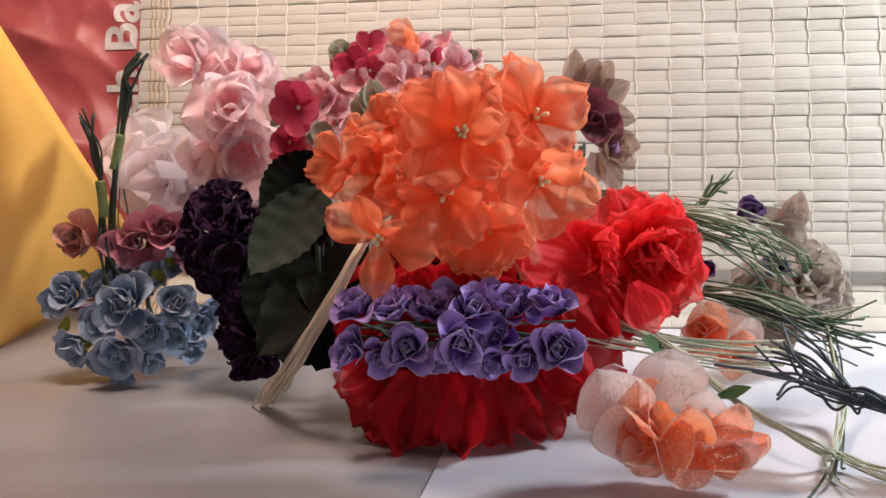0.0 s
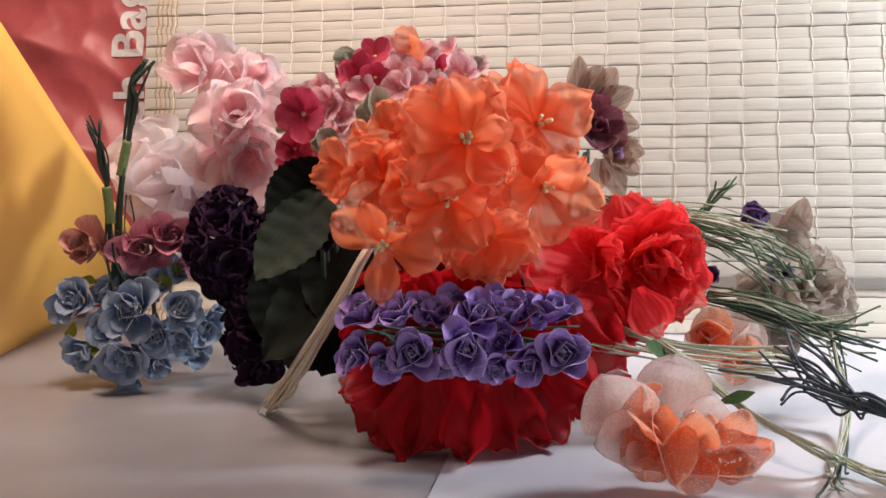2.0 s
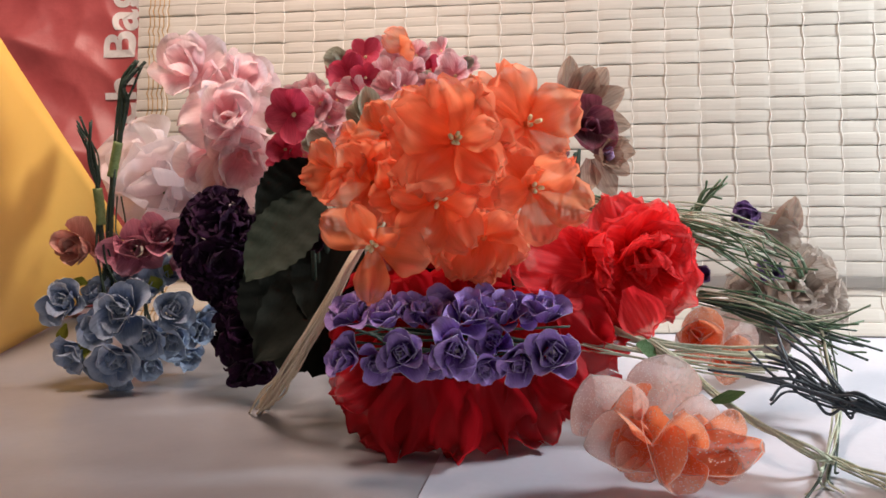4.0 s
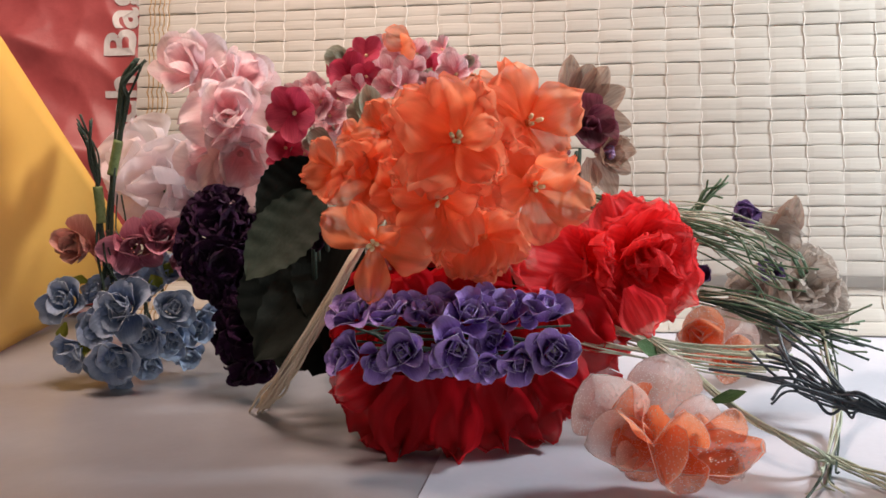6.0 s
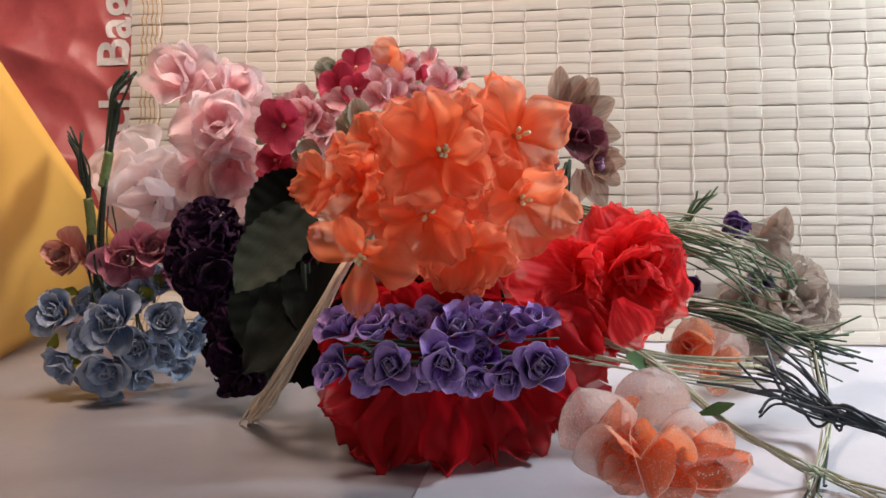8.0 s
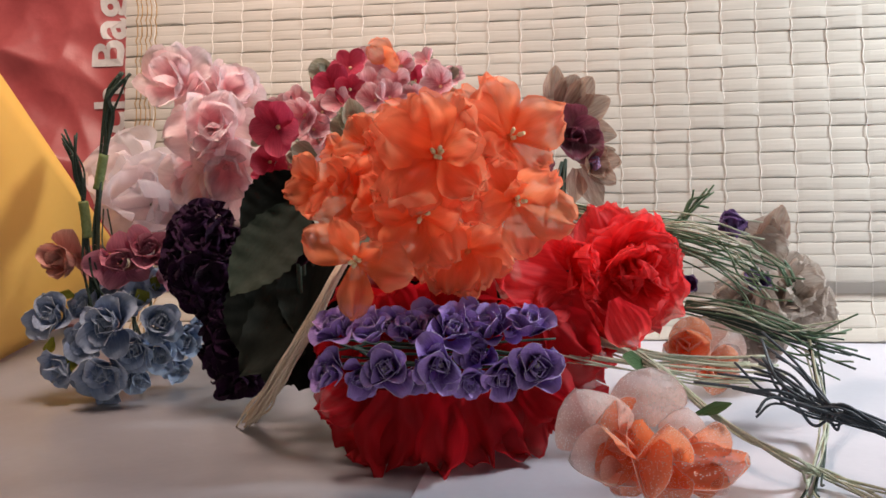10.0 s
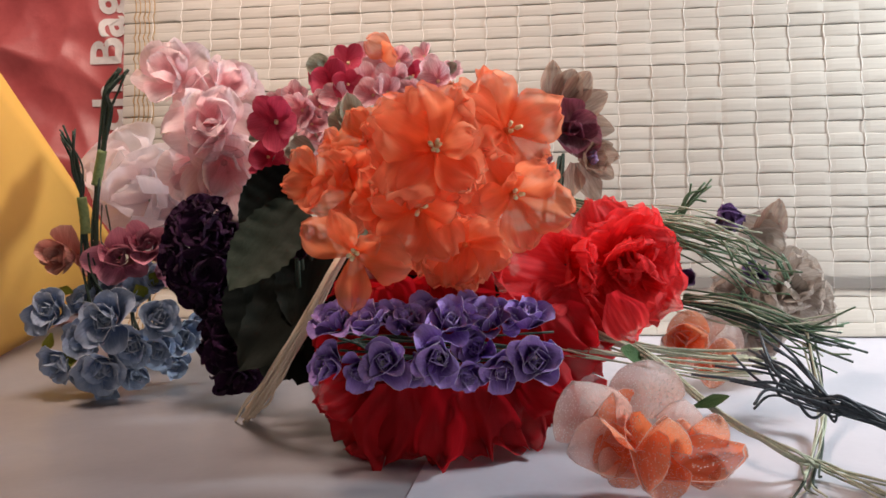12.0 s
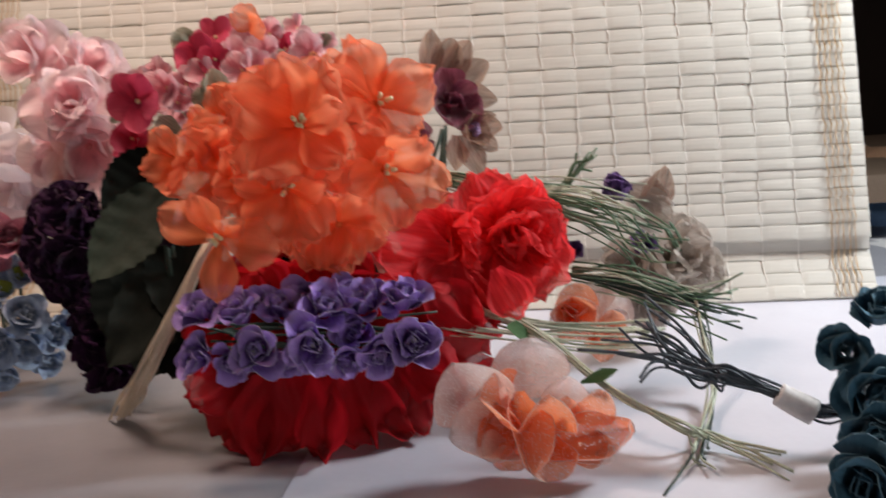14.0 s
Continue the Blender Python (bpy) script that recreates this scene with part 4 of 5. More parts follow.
# ---- brown and plum organza flowers ----
B = (0.0946, 0.6271, 0.0000)
mauve = thing("mauve_organza_flower", B, "wilted brown and plum organza flowers with violet stamens", "flower")
for k, (root, tip) in enumerate((((0.0578, 0.4700, 0.1323), (0.0589, 0.4750, 0.1531)), ((0.0603, 0.4700, 0.1323), (0.0687, 0.4750, 0.1494)), ((0.0629, 0.4700, 0.1309), (0.0751, 0.4750, 0.1485)), ((0.0629, 0.4700, 0.1297), (0.0821, 0.4750, 0.1383)),
                                 ((0.0572, 0.4650, 0.1298), (0.0514, 0.4700, 0.1349)), ((0.0661, 0.4750, 0.1270), (0.0857, 0.4800, 0.1228)), ((0.0706, 0.4700, 0.1117), (0.0882, 0.4650, 0.1103)), ((0.0711, 0.4650, 0.1106), (0.0843, 0.4600, 0.1018)),
                                 ((0.0699, 0.4650, 0.1094), (0.0755, 0.4600, 0.0913)), ((0.0673, 0.4650, 0.1094), (0.0654, 0.4600, 0.0946)), ((0.0732, 0.4700, 0.1142), (0.0855, 0.4700, 0.1166)))):
    lay(mauve, B, "petal", P_MAUVE[k % 5], root, Vector(root).lerp(Vector(tip), 1.1), (0.2, -1, 0.2), 0.75)
bloom(mauve, B, "flower", (0.0653, 0.4600, 0.1234), (0.25, -0.9, 0.2), 0.0157, [(3, 0.6, 60, 0.0, 0.03), (5, 0.95, 20, 0, 0.05)], P_PLUM, MAT_DARKCORE, 140, 12)
bloom(mauve, B, "flower", (0.0729, 0.4600, 0.1116), (0.5, -0.8, 0.1), 0.0139, [(5, 0.8, 35, 0.0, 0.03)], P_MAUVE, MAT_DARKCORE, 141, 12, MAT_VIOLETBEAD, 10, 0.1)
bloom(mauve, B, "flower", (0.0481, 0.4400, 0.1097), (0.3, -0.9, 0.1), 0.0109, [(5, 0.8, 35, 0.0, 0.03)], P_PLUM, MAT_DARKCORE, 142, 12, MAT_VIOLETBEAD, 10, 0.11)
strands(mauve, B, "stem", (4, [((0.0629, 0.4700, 0.1118), 0.3), ((0.0591, 0.4600, 0.0820), 1), ((0.0863, 0.6182, 0.0020), 1)]), MAT_WIRE_DARK, 0.0008, 0.003, 8)

# ---- dark purple velvet cluster ----
B = (-0.1093, 0.5217, 0.0000)
dark = thing("dark_purple_flower", B, "dense dark purple velvet hydrangea head", "flower")
rng = random.Random(77)
LOBES = ((62, (-0.1020, 0.4820, 0.0700), (0.0150, 0.0150, 0.0200)), (30, (-0.0915, 0.4720, 0.0320), (0.0080, 0.0100, 0.0190)))
for count, mid, radii in LOBES:
    for k in range(count):
        t, a = rng.uniform(-1, 1), rng.uniform(-0.25, 3.4)
        w = math.sqrt(max(0.08, 1 - t * t))
        n = Vector((w * math.cos(a), -w * math.sin(a), t))
        c = Vector(mid) + Vector([r * q for r, q in zip(radii, n)])
        bloom(dark, B, "blossom", c, n + Vector((rng.uniform(-0.3, 0.3), -0.2, rng.uniform(-0.2, 0.3))), 0.0105, [(5, 1.0, 28, 0.0, 0.03)], P_DARK, MAT_DARKCORE, 200 + k + count, 16)
bm = bmesh.new()
bmesh.ops.create_icosphere(bm, subdivisions=3, radius=1.0, matrix=Matrix.Translation(rel(B, (-0.1000, 0.4820, 0.0640))) @ Matrix.Diagonal((0.0110, 0.011, 0.022, 1)))
for v in bm.verts:
    v.co += v.normal * 0.003 * noise.noise(v.co * 180)
part("head_core", bm, MAT_DARKCORE, dark)
strands(dark, B, "stem", (2, [((-0.1006, 0.4900, 0.0541), 0.3), ((-0.0989, 0.4900, 0.0319), 1), ((-0.1029, 0.5193, 0.0020), 1)]), MAT_WIRE_DARK, 0.001, 0.003, 9)


# ---- dark serrated leaves ----
def serrated(material, seed, width=0.62, bend=0.25, teeth=11):
    """A toothed leaf with a raised midrib, unit length along +y."""
    bm = bmesh.new()
    rng2 = random.Random(seed)
    n, rows = teeth * 2, []
    for j in range(n + 1):
        v = j / n
        w = width / 2 * (math.sin(math.pi * min(1, v * 0.93 + 0.05)) ** 0.7)
        tooth = 1.04 if j % 2 else 0.96
        y, z = v, bend * v * v
        row = []
        for u in (-1, -0.75, -0.5, -0.25, -0.03, 0.03, 0.25, 0.5, 0.75, 1):
            x = u * w * (tooth if abs(u) == 1 else 1)
            fold = 0.22 * abs(u) * w + (0.012 if abs(u) < 0.1 else 0) + 0.012 * math.sin(v * 38 - abs(u) * 5) * abs(u)
            row.append(bm.verts.new((x, y - 0.05 * abs(u), z + fold + 0.02 * noise.noise(Vector((u * 2, v * 4, seed))))))
        rows.append(row)
    for a, b in zip(rows, rows[1:]):
        for i in range(9):
            bm.faces.new((a[i], a[i + 1], b[i + 1], b[i]))
    return mesh_from("leaf", bm, material)


L_LEAF = [serrated(PM_LEAF, 0, 0.62, 0.15), serrated(PM_BLACKLEAF, 1, 0.62, 0.15)]
# Black leaves that fill dark gaps in the pile, standing in for shade.
L_BLACK_FILL = [serrated(PM_BLACKLEAF, 5 + k, 0.7, 0.15) for k in range(2)]
B = (-0.0685, 0.5248, 0.0000)
leaves = thing("leaf_spray", B, "spray of dark green serrated cloth leaves, with black leaves filling shaded gaps", "leaves")
for k, (mesh, root, tip, up, wide) in enumerate((
        (L_LEAF[0], (-0.0510, 0.4250, 0.0985), (-0.0771, 0.4100, 0.0626), (-0.25, -0.9, 0.25), 0.95), (L_LEAF[1], (-0.0382, 0.4400, 0.0737), (-0.0790, 0.4293, 0.0260), (-0.2, -0.95, 0.1), 0.85),
        (L_BLACK_FILL[0], (-0.0520, 0.4400, 0.1091), (-0.0783, 0.4400, 0.0877), (-0.1, -1, 0.1), 1.1), (L_BLACK_FILL[1], (-0.0562, 0.4500, 0.0925), (-0.0730, 0.4500, 0.0449), (0, -1, 0), 1.0),
        (L_BLACK_FILL[0], (-0.0457, 0.4400, 0.0810), (-0.0561, 0.4350, 0.0426), (0, -1, 0.1), 1.0), (L_BLACK_FILL[1], (-0.0206, 0.4200, 0.0736), (0.0116, 0.4100, 0.0652), (0, -1, 0.1), 0.8),
        (L_BLACK_FILL[0], (-0.0564, 0.4400, 0.0515), (-0.0599, 0.4300, 0.0214), (0.1, -1, 0.1), 1.1), (L_BLACK_FILL[1], (-0.0736, 0.4600, 0.0689), (-0.0821, 0.4550, 0.0284), (0, -1, 0), 1.0),
        # the two black leaves 1.3 wide are added in place of leaf shadow
        (L_BLACK_FILL[0], (-0.0436, 0.4350, 0.0547), (-0.0558, 0.4300, 0.0201), (0, -1, 0.1), 1.3), (L_BLACK_FILL[1], (-0.0572, 0.4450, 0.0456), (-0.0705, 0.4400, 0.0185), (0, -1, 0.1), 1.3), (L_BLACK_FILL[1], (-0.0303, 0.4200, 0.0595), (-0.0455, 0.4200, 0.0238), (0.1, -1, 0.1), 1.0), (L_BLACK_FILL[0], (0.0116, 0.4100, 0.0652), (0.0313, 0.4000, 0.0619), (0.1, -1, 0.1), 1.0))):
    lay(leaves, B, "leaf", mesh, root, tip, up, wide)
bloom(leaves, B, "bud", (-0.0519, 0.4300, 0.0787), (-0.2, -1, 0.2), 0.0090, [(4, 0.9, 40, 0, 0.03)], P_DARK, MAT_DARKCORE, 260)
strands(leaves, B, "stem", (3, [((-0.0526, 0.4400, 0.0933), 0.3), ((-0.0487, 0.4400, 0.0614), 1), ((-0.0616, 0.5165, 0.0020), 1)]), MAT_WIRE_DARK, 0.0011, 0.003, 10)

# ---- frayed cream cord ----
B = (-0.0825, 0.4478, 0.0000)
cord = thing("frayed_cord", B, "frayed cream fibre cord end leaning on the table", "cord")
CORD_LINE = [(-0.0270, 0.4020, 0.0860), (-0.0350, 0.3920, 0.0740), (-0.0466, 0.3950, 0.0540), (-0.0614, 0.4056, 0.0311), (-0.0715, 0.4246, 0.0159)]
bm = bmesh.new()
tube(bm, [rel(B, p) for p in CORD_LINE], 0.0014, 0.0022, sides=9, wobble=0.25)
part("core", bm, MAT_CORD, cord)
strands(cord, B, "fibre", (46, [(p, q) for p, q in zip(CORD_LINE + [(-0.0815, 0.4430, 0.0025)], (0.5, 0.6, 0.9, 1.2, 1.3, 1.2))]), MAT_CORD, 0.00055, 0.0013, 11, 4)

# ---- purple paper roses ----
B = (0.0042, 0.4393, 0.0000)
purple = thing("purple_paper_roses", B, "two rows of small purple paper roses bunched together", "paper flowers")
P_ROWS = [
    ((-0.0313, 0.3680, 0.0581), (-0.4, -0.5, 0.6), 44), ((-0.0188, 0.3650, 0.0568), (-0.2, -0.5, 0.7), 46), ((-0.0058, 0.3700, 0.0562), (0.1, -0.4, 0.8), 46), ((0.0091, 0.3630, 0.0573), (0.15, -0.7, 0.6), 48),
    ((0.0220, 0.3650, 0.0567), (-0.1, -0.5, 0.8), 48), ((0.0365, 0.3630, 0.0578), (0.25, -0.45, 0.8), 50), ((-0.0328, 0.3650, 0.0439), (-0.6, -0.6, 0.3), 48), ((-0.0134, 0.3580, 0.0467), (-0.15, -1, 0.25), 50),
    ((0.0047, 0.3520, 0.0491), (0.0, -1, 0.15), 50), ((0.0196, 0.3720, 0.0466), (-0.2, -0.8, 0.2), 42), ((0.0277, 0.3560, 0.0440), (-0.15, -0.9, -0.2), 46), ((0.0383, 0.3520, 0.0469), (0.15, -1, 0.2), 52), ((-0.0231, 0.3660, 0.0423), (-0.2, -0.8, -0.2), 42), ((-0.0045, 0.3620, 0.0430), (0.2, -0.9, -0.2), 40), ((0.0149, 0.3620, 0.0410), (0.1, -0.9, -0.3), 38),
    ((-0.0258, 0.3720, 0.0593), (-0.1, -0.8, 0.4), 40), ((-0.0125, 0.3720, 0.0586), (0.1, -0.8, 0.4), 40), ((0.0017, 0.3720, 0.0588), (-0.1, -0.9, 0.3), 42), ((0.0158, 0.3710, 0.0583), (0.1, -0.9, 0.4), 42), ((0.0298, 0.3700, 0.0587), (0.1, -0.8, 0.4), 42),
]
for k, (c, face, size) in enumerate(P_ROWS):
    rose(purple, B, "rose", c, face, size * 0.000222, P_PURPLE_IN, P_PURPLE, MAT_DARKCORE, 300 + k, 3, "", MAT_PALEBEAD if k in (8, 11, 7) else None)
strands(purple, B, "stem", (8, [((-0.0317, 0.3750, 0.0503), 1), ((-0.0153, 0.3850, 0.0467), 1), ((0.0149, 0.3850, 0.0451), 1), ((0.0457, 0.3900, 0.0412), 1)]), MAT_WIRE_DARK, 0.0006, 0.003, 12)

# ---- blue paper roses with wired stems ----
B = (-0.1684, 0.5175, 0.0000)
blue = thing("blue_paper_roses", B, "bunch of light blue paper roses with wired stems pointing up", "paper flowers")
B_ROWS = [
    ((-0.1850, 0.5000, 0.0420), (-0.2, -0.9, 0.25), 48), ((-0.1530, 0.4850, 0.0400), (0.0, -1, 0.2), 58), ((-0.1340, 0.4950, 0.0380), (0.5, -0.8, 0.2), 48), ((-0.1370, 0.5100, 0.0540), (0.2, -0.8, 0.6), 40),
    ((-0.1800, 0.4950, 0.0190), (-0.4, -0.8, -0.3), 46), ((-0.1580, 0.4840, 0.0185), (0.1, -0.9, -0.4), 50), ((-0.1270, 0.5100, 0.0260), (0.5, -0.8, 0.0), 44), ((-0.1370, 0.5050, 0.0220), (0.3, -0.9, -0.2), 46),
    ((-0.1440, 0.5000, 0.0475), (0.1, -0.7, 0.6), 42), ((-0.1680, 0.4950, 0.0300), (-0.1, -1, 0.1), 40), ((-0.1700, 0.5000, 0.0110), (-0.1, -0.8, -0.4), 34), ((-0.1470, 0.4970, 0.0260), (0.2, -0.9, -0.1), 46),
    ((-0.1230, 0.5300, 0.0270), (0.5, -0.7, 0.1), 34), ((-0.1470, 0.5000, 0.0120), (0.2, -0.8, -0.5), 36), ((-0.1330, 0.5150, 0.0120), (0.4, -0.7, -0.4), 34), ((-0.1590, 0.4900, 0.0080), (0.0, -0.8, -0.5), 34),
    ((-0.1720, 0.5080, 0.0430), (-0.1, -0.7, 0.6), 40), ((-0.1600, 0.5050, 0.0480), (0.0, -0.7, 0.7), 38),
]
for k, (c, face, size) in enumerate(B_ROWS):
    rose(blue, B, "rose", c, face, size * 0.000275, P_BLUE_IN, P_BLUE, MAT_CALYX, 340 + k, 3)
for k, (root, tip) in enumerate((((-0.1735, 0.4950, 0.0293), (-0.1747, 0.4900, 0.0149)), ((-0.1895, 0.5050, 0.0303), (-0.1907, 0.5000, 0.0200)), ((-0.1377, 0.4950, 0.0484), (-0.1408, 0.4900, 0.0576)), ((-0.1374, 0.5050, 0.0523), (-0.1328, 0.5000, 0.0615)), ((-0.1787, 0.5100, 0.0494), (-0.1851, 0.5050, 0.0537)), ((-0.1633, 0.4950, 0.0149), (-0.1694, 0.4950, 0.0065)))):
    lay(blue, B, "leaf", P_YLEAF[k % 3], root, tip, (-0.1, -1, 0.2), 1.2, "yellow green leaf")
strands(blue, B, "stem", (9, [((-0.1642, 0.5000, 0.0480), 3), ((-0.1659, 0.5000, 0.0649), 1.2), ((-0.1677, 0.5000, 0.0803), 0.6), ((-0.1673, 0.5000, 0.0955), 0.6), ((-0.1689, 0.5000, 0.1133), 1.6), ((-0.1726, 0.5000, 0.1324), 2.6)]), MAT_WIRE_DARK, 0.0006, 0.0016, 13)
strands(blue, B, "stem", (7, [((-0.1647, 0.5150, 0.0483), 2.5), ((-0.1673, 0.5150, 0.0743), 1), ((-0.1642, 0.5150, 0.1027), 0.6), ((-0.1602, 0.5150, 0.1209), 0.6), ((-0.1562, 0.5150, 0.1403), 1.4), ((-0.1548, 0.5150, 0.1499), 1.4), ((-0.1476, 0.5150, 0.1589), 1)]), MAT_WIRE_DARK, 0.0008, 0.0015, 14)
for line in (((-0.1663, 0.4990, 0.0804), (-0.1665, 0.4990, 0.0900), (-0.1671, 0.4990, 0.0983)), ((-0.1647, 0.5140, 0.1028), (-0.1625, 0.5140, 0.1112), (-0.1602, 0.5140, 0.1201))):
    bm = bmesh.new()
    tube(bm, [rel(B, p) for p in line], 0.0024, sides=10, wobble=0.15)
    part("tape", bm, MAT_TAPE, blue, "green floral tape")
strands(blue, B, "wire", (2, [((-0.1619, 0.5150, 0.0942), 1), ((-0.1617, 0.5100, 0.0805), 1.5), ((-0.1592, 0.5050, 0.0740), 1)]), MAT_WIRE_DARK, 0.0004, 0.0012, 15)

# ---- dusty pink and salmon roses behind the blue ones ----
B = (-0.1847, 0.5860, 0.0000)
dusty = thing("dusty_pink_roses", B, "dusty pink and salmon paper roses behind the blue bunch", "paper flowers")
for k, (c, face, size, meshes) in enumerate((((-0.1803, 0.5100, 0.0680), (-0.4, -0.9, 0.2), 46, P_SALMON), ((-0.1520, 0.5050, 0.0668), (0.1, -0.9, 0.2), 48, P_RPINK), ((-0.1372, 0.5000, 0.0733), (0.2, -0.9, 0.3), 40, P_RPINK),
                                             ((-0.1299, 0.5050, 0.0622), (0.3, -0.9, 0.1), 36, P_RPINK), ((-0.1710, 0.5200, 0.0636), (0, -0.9, 0.2), 40, P_SALMON))):
    rose(dusty, B, "rose", c, face, size * 0.00037, meshes, meshes, MAT_CALYX, 370 + k, 3)
strands(dusty, B, "stem", (4, [((-0.1658, 0.5450, 0.0586), 2), ((-0.1687, 0.5500, 0.0331), 1.5), ((-0.1785, 0.5769, 0.0020), 2)]), MAT_WIRE_DARK, 0.0007, 0.004, 16)


# ---- glittering peach organza flowers ----
def peach_flower(base, label, inner, outer):
    flower = thing("peach_organza_flower", base, label, "flower", "peach organza flowers")
    for k, (root, tip, up, wide) in enumerate(inner):
        lay(flower, base, "petal", P_PEACH[k % 5], root, tip, up, wide, "orange glitter petal")
    for k, (root, tip, up, wide) in enumerate(outer):
        lay(flower, base, "petal", P_CLEAR[k % 5], root, tip, up, wide, "clear glitter petal")
    return flower


P_WAVE = petals("petal", PM_PEACH, 3, 44, PM_CLEARHEM, rim=0.008, width=0.75, cup=0.25, bend=0.25, ruffle=0.12, waves=4, base=0.4, nu=12, nv=12, frill=0.1)
B = (0.0800, 0.3635, 0.0000)
peach_a = peach_flower(B, "peach organza flower with clear glitter petals lying on the table", (
    ((0.0690, 0.3430, 0.0200), (0.0520, 0.3340, 0.0300), (-0.2, -0.7, 0.7), 0.8), ((0.0700, 0.3420, 0.0300), (0.0705, 0.3330, 0.0040), (0.2, -1, 0.1), 0.5), ((0.0775, 0.3380, 0.0180), (0.0800, 0.3330, 0.0365), (0.1, -0.9, 0.4), 0.85),
    ((0.0920, 0.3430, 0.0170), (0.0985, 0.3390, 0.0320), (0.2, -0.9, 0.4), 0.95), ((0.0800, 0.3380, 0.0150), (0.0770, 0.3275, 0.0020), (0.0, -0.9, 0.4), 1.05), ((0.0880, 0.3390, 0.0120), (0.0950, 0.3320, 0.0035), (0.2, -0.9, 0.4), 1.0),
    ((0.0660, 0.3440, 0.0180), (0.0640, 0.3400, 0.0300), (-0.1, -1, 0.2), 0.9), ((0.0850, 0.3450, 0.0180), (0.0880, 0.3430, 0.0300), (0.1, -1, 0.2), 0.9),
    ((0.0690, 0.3440, 0.0230), (0.0590, 0.3370, 0.0080), (-0.2, -1, 0.2), 0.8), ((0.0700, 0.3460, 0.0160), (0.0660, 0.3400, 0.0030), (-0.1, -1, 0.2), 1.0)), (
    ((0.0620, 0.3470, 0.0190), (0.0500, 0.3430, 0.0460), (-0.2, -0.9, 0.3), 0.72), ((0.0750, 0.3520, 0.0250), (0.0780, 0.3560, 0.0465), (0.05, -0.9, 0.3), 1.0), ((0.0660, 0.3400, 0.0160), (0.0455, 0.3360, 0.0175), (-0.2, -0.8, 0.5), 0.75),
    ((0.0690, 0.3360, 0.0110), (0.0560, 0.3290, 0.0110), (-0.1, -0.6, 0.8), 0.9), ((0.0850, 0.3420, 0.0100), (0.1020, 0.3350, 0.0050), (0.2, -0.8, 0.5), 0.7), ((0.0850, 0.3480, 0.0200), (0.0900, 0.3460, 0.0350), (0.1, -0.9, 0.3), 0.8)))
bloom(peach_a, B, "flower", (0.0780, 0.3480, 0.0150), (0.0, -0.95, 0.25), 0.0125, [(4, 0.8, 45, 0.0, 0.04), (6, 1.0, 12, -0.05, 0.05)], P_PEACH, MAT_ORANGECORE, 501, 14)
lay(peach_a, B, "petal", P_WAVE[0], (0.0735, 0.3350, 0.0110), (0.1085, 0.3360, 0.0150), (0.05, -0.75, 0.65), 0.6, "rippled orange glitter petal")
B = (0.1304, 0.4942, 0.0000)
peach_b = peach_flower(B, "second peach organza flower lying behind the wires", (), (
    ((0.1141, 0.4380, 0.0264), (0.0986, 0.4350, 0.0361), (-0.3, -0.9, 0.3), 0.95), ((0.1188, 0.4420, 0.0279), (0.1148, 0.4420, 0.0457), (0.0, -0.9, 0.4), 1.05), ((0.1214, 0.4420, 0.0266), (0.1297, 0.4420, 0.0429), (0.2, -0.9, 0.4), 0.95),
    ((0.1210, 0.4360, 0.0243), (0.1338, 0.4360, 0.0316), (0.4, -0.9, 0.3), 0.9), ((0.1182, 0.4300, 0.0233), (0.1262, 0.4280, 0.0157), (0.2, -0.9, 0.3), 0.9)))
bloom(peach_b, B, "flower", (0.1100, 0.4320, 0.0329), (-0.15, -0.9, 0.35), 0.0155, [(3, 0.7, 60, 0.0, 0.04), (5, 0.95, 28, -0.05, 0.06)], P_PEACH, MAT_ORANGECORE, 511, 12)
bloom(peach_b, B, "flower", (0.1194, 0.4300, 0.0245), (0.25, -0.9, 0.1), 0.0130, [(3, 0.7, 60, 0.0, 0.04), (4, 0.95, 25, -0.05, 0.06)], P_PEACH, MAT_ORANGECORE, 512, 12)

# ---- pale cords of the peach flowers, with small leaves ----
B = (0.1527, 0.3269, 0.0000)
pale = thing("pale_wire_stem", B, "twisted pale green wire stems ending loose on the table", "wire stems")
strands(pale, B, "wire", (7, [((0.0688, 0.4100, 0.0432), 1.5), ((0.0874, 0.4000, 0.0359), 0.6), ((0.1039, 0.3850, 0.0218), 0.5), ((0.1143, 0.3650, 0.0161), 0.6), ((0.1288, 0.3500, 0.0102), 0.7), ((0.1385, 0.3512, 0.0060), 0.8), ((0.1532, 0.3257, 0.0020), 2.2)]), MAT_WIRE_PALE, 0.00048, 0.0015, 20, 6, "", 1.9)
strands(pale, B, "wire", (8, [((0.0580, 0.4150, 0.0447), 2.0), ((0.0826, 0.4100, 0.0360), 1.2), ((0.1112, 0.4050, 0.0331), 1.2), ((0.1369, 0.4000, 0.0327), 2.2)]), MAT_WIRE_PALE, 0.0006, 0.0016, 21)
strands(pale, B, "wire", (5, [((0.0559, 0.4000, 0.0387), 2.0), ((0.0806, 0.4000, 0.0337), 1.2), ((0.1100, 0.4000, 0.0286), 1.2), ((0.1331, 0.3950, 0.0276), 2.0)]), MAT_WIRE_PALE, 0.0005, 0.0016, 22)
lay(pale, B, "leaf", P_SLEAF[0], (0.1009, 0.3800, 0.0195), (0.1144, 0.3750, 0.0240), (0, -0.7, 0.7), 1.0, "small green leaf")
lay(pale, B, "leaf", P_SLEAF[1], (0.0874, 0.4000, 0.0336), (0.0747, 0.3950, 0.0382), (0, -0.7, 0.7), 1.3, "small green leaf")

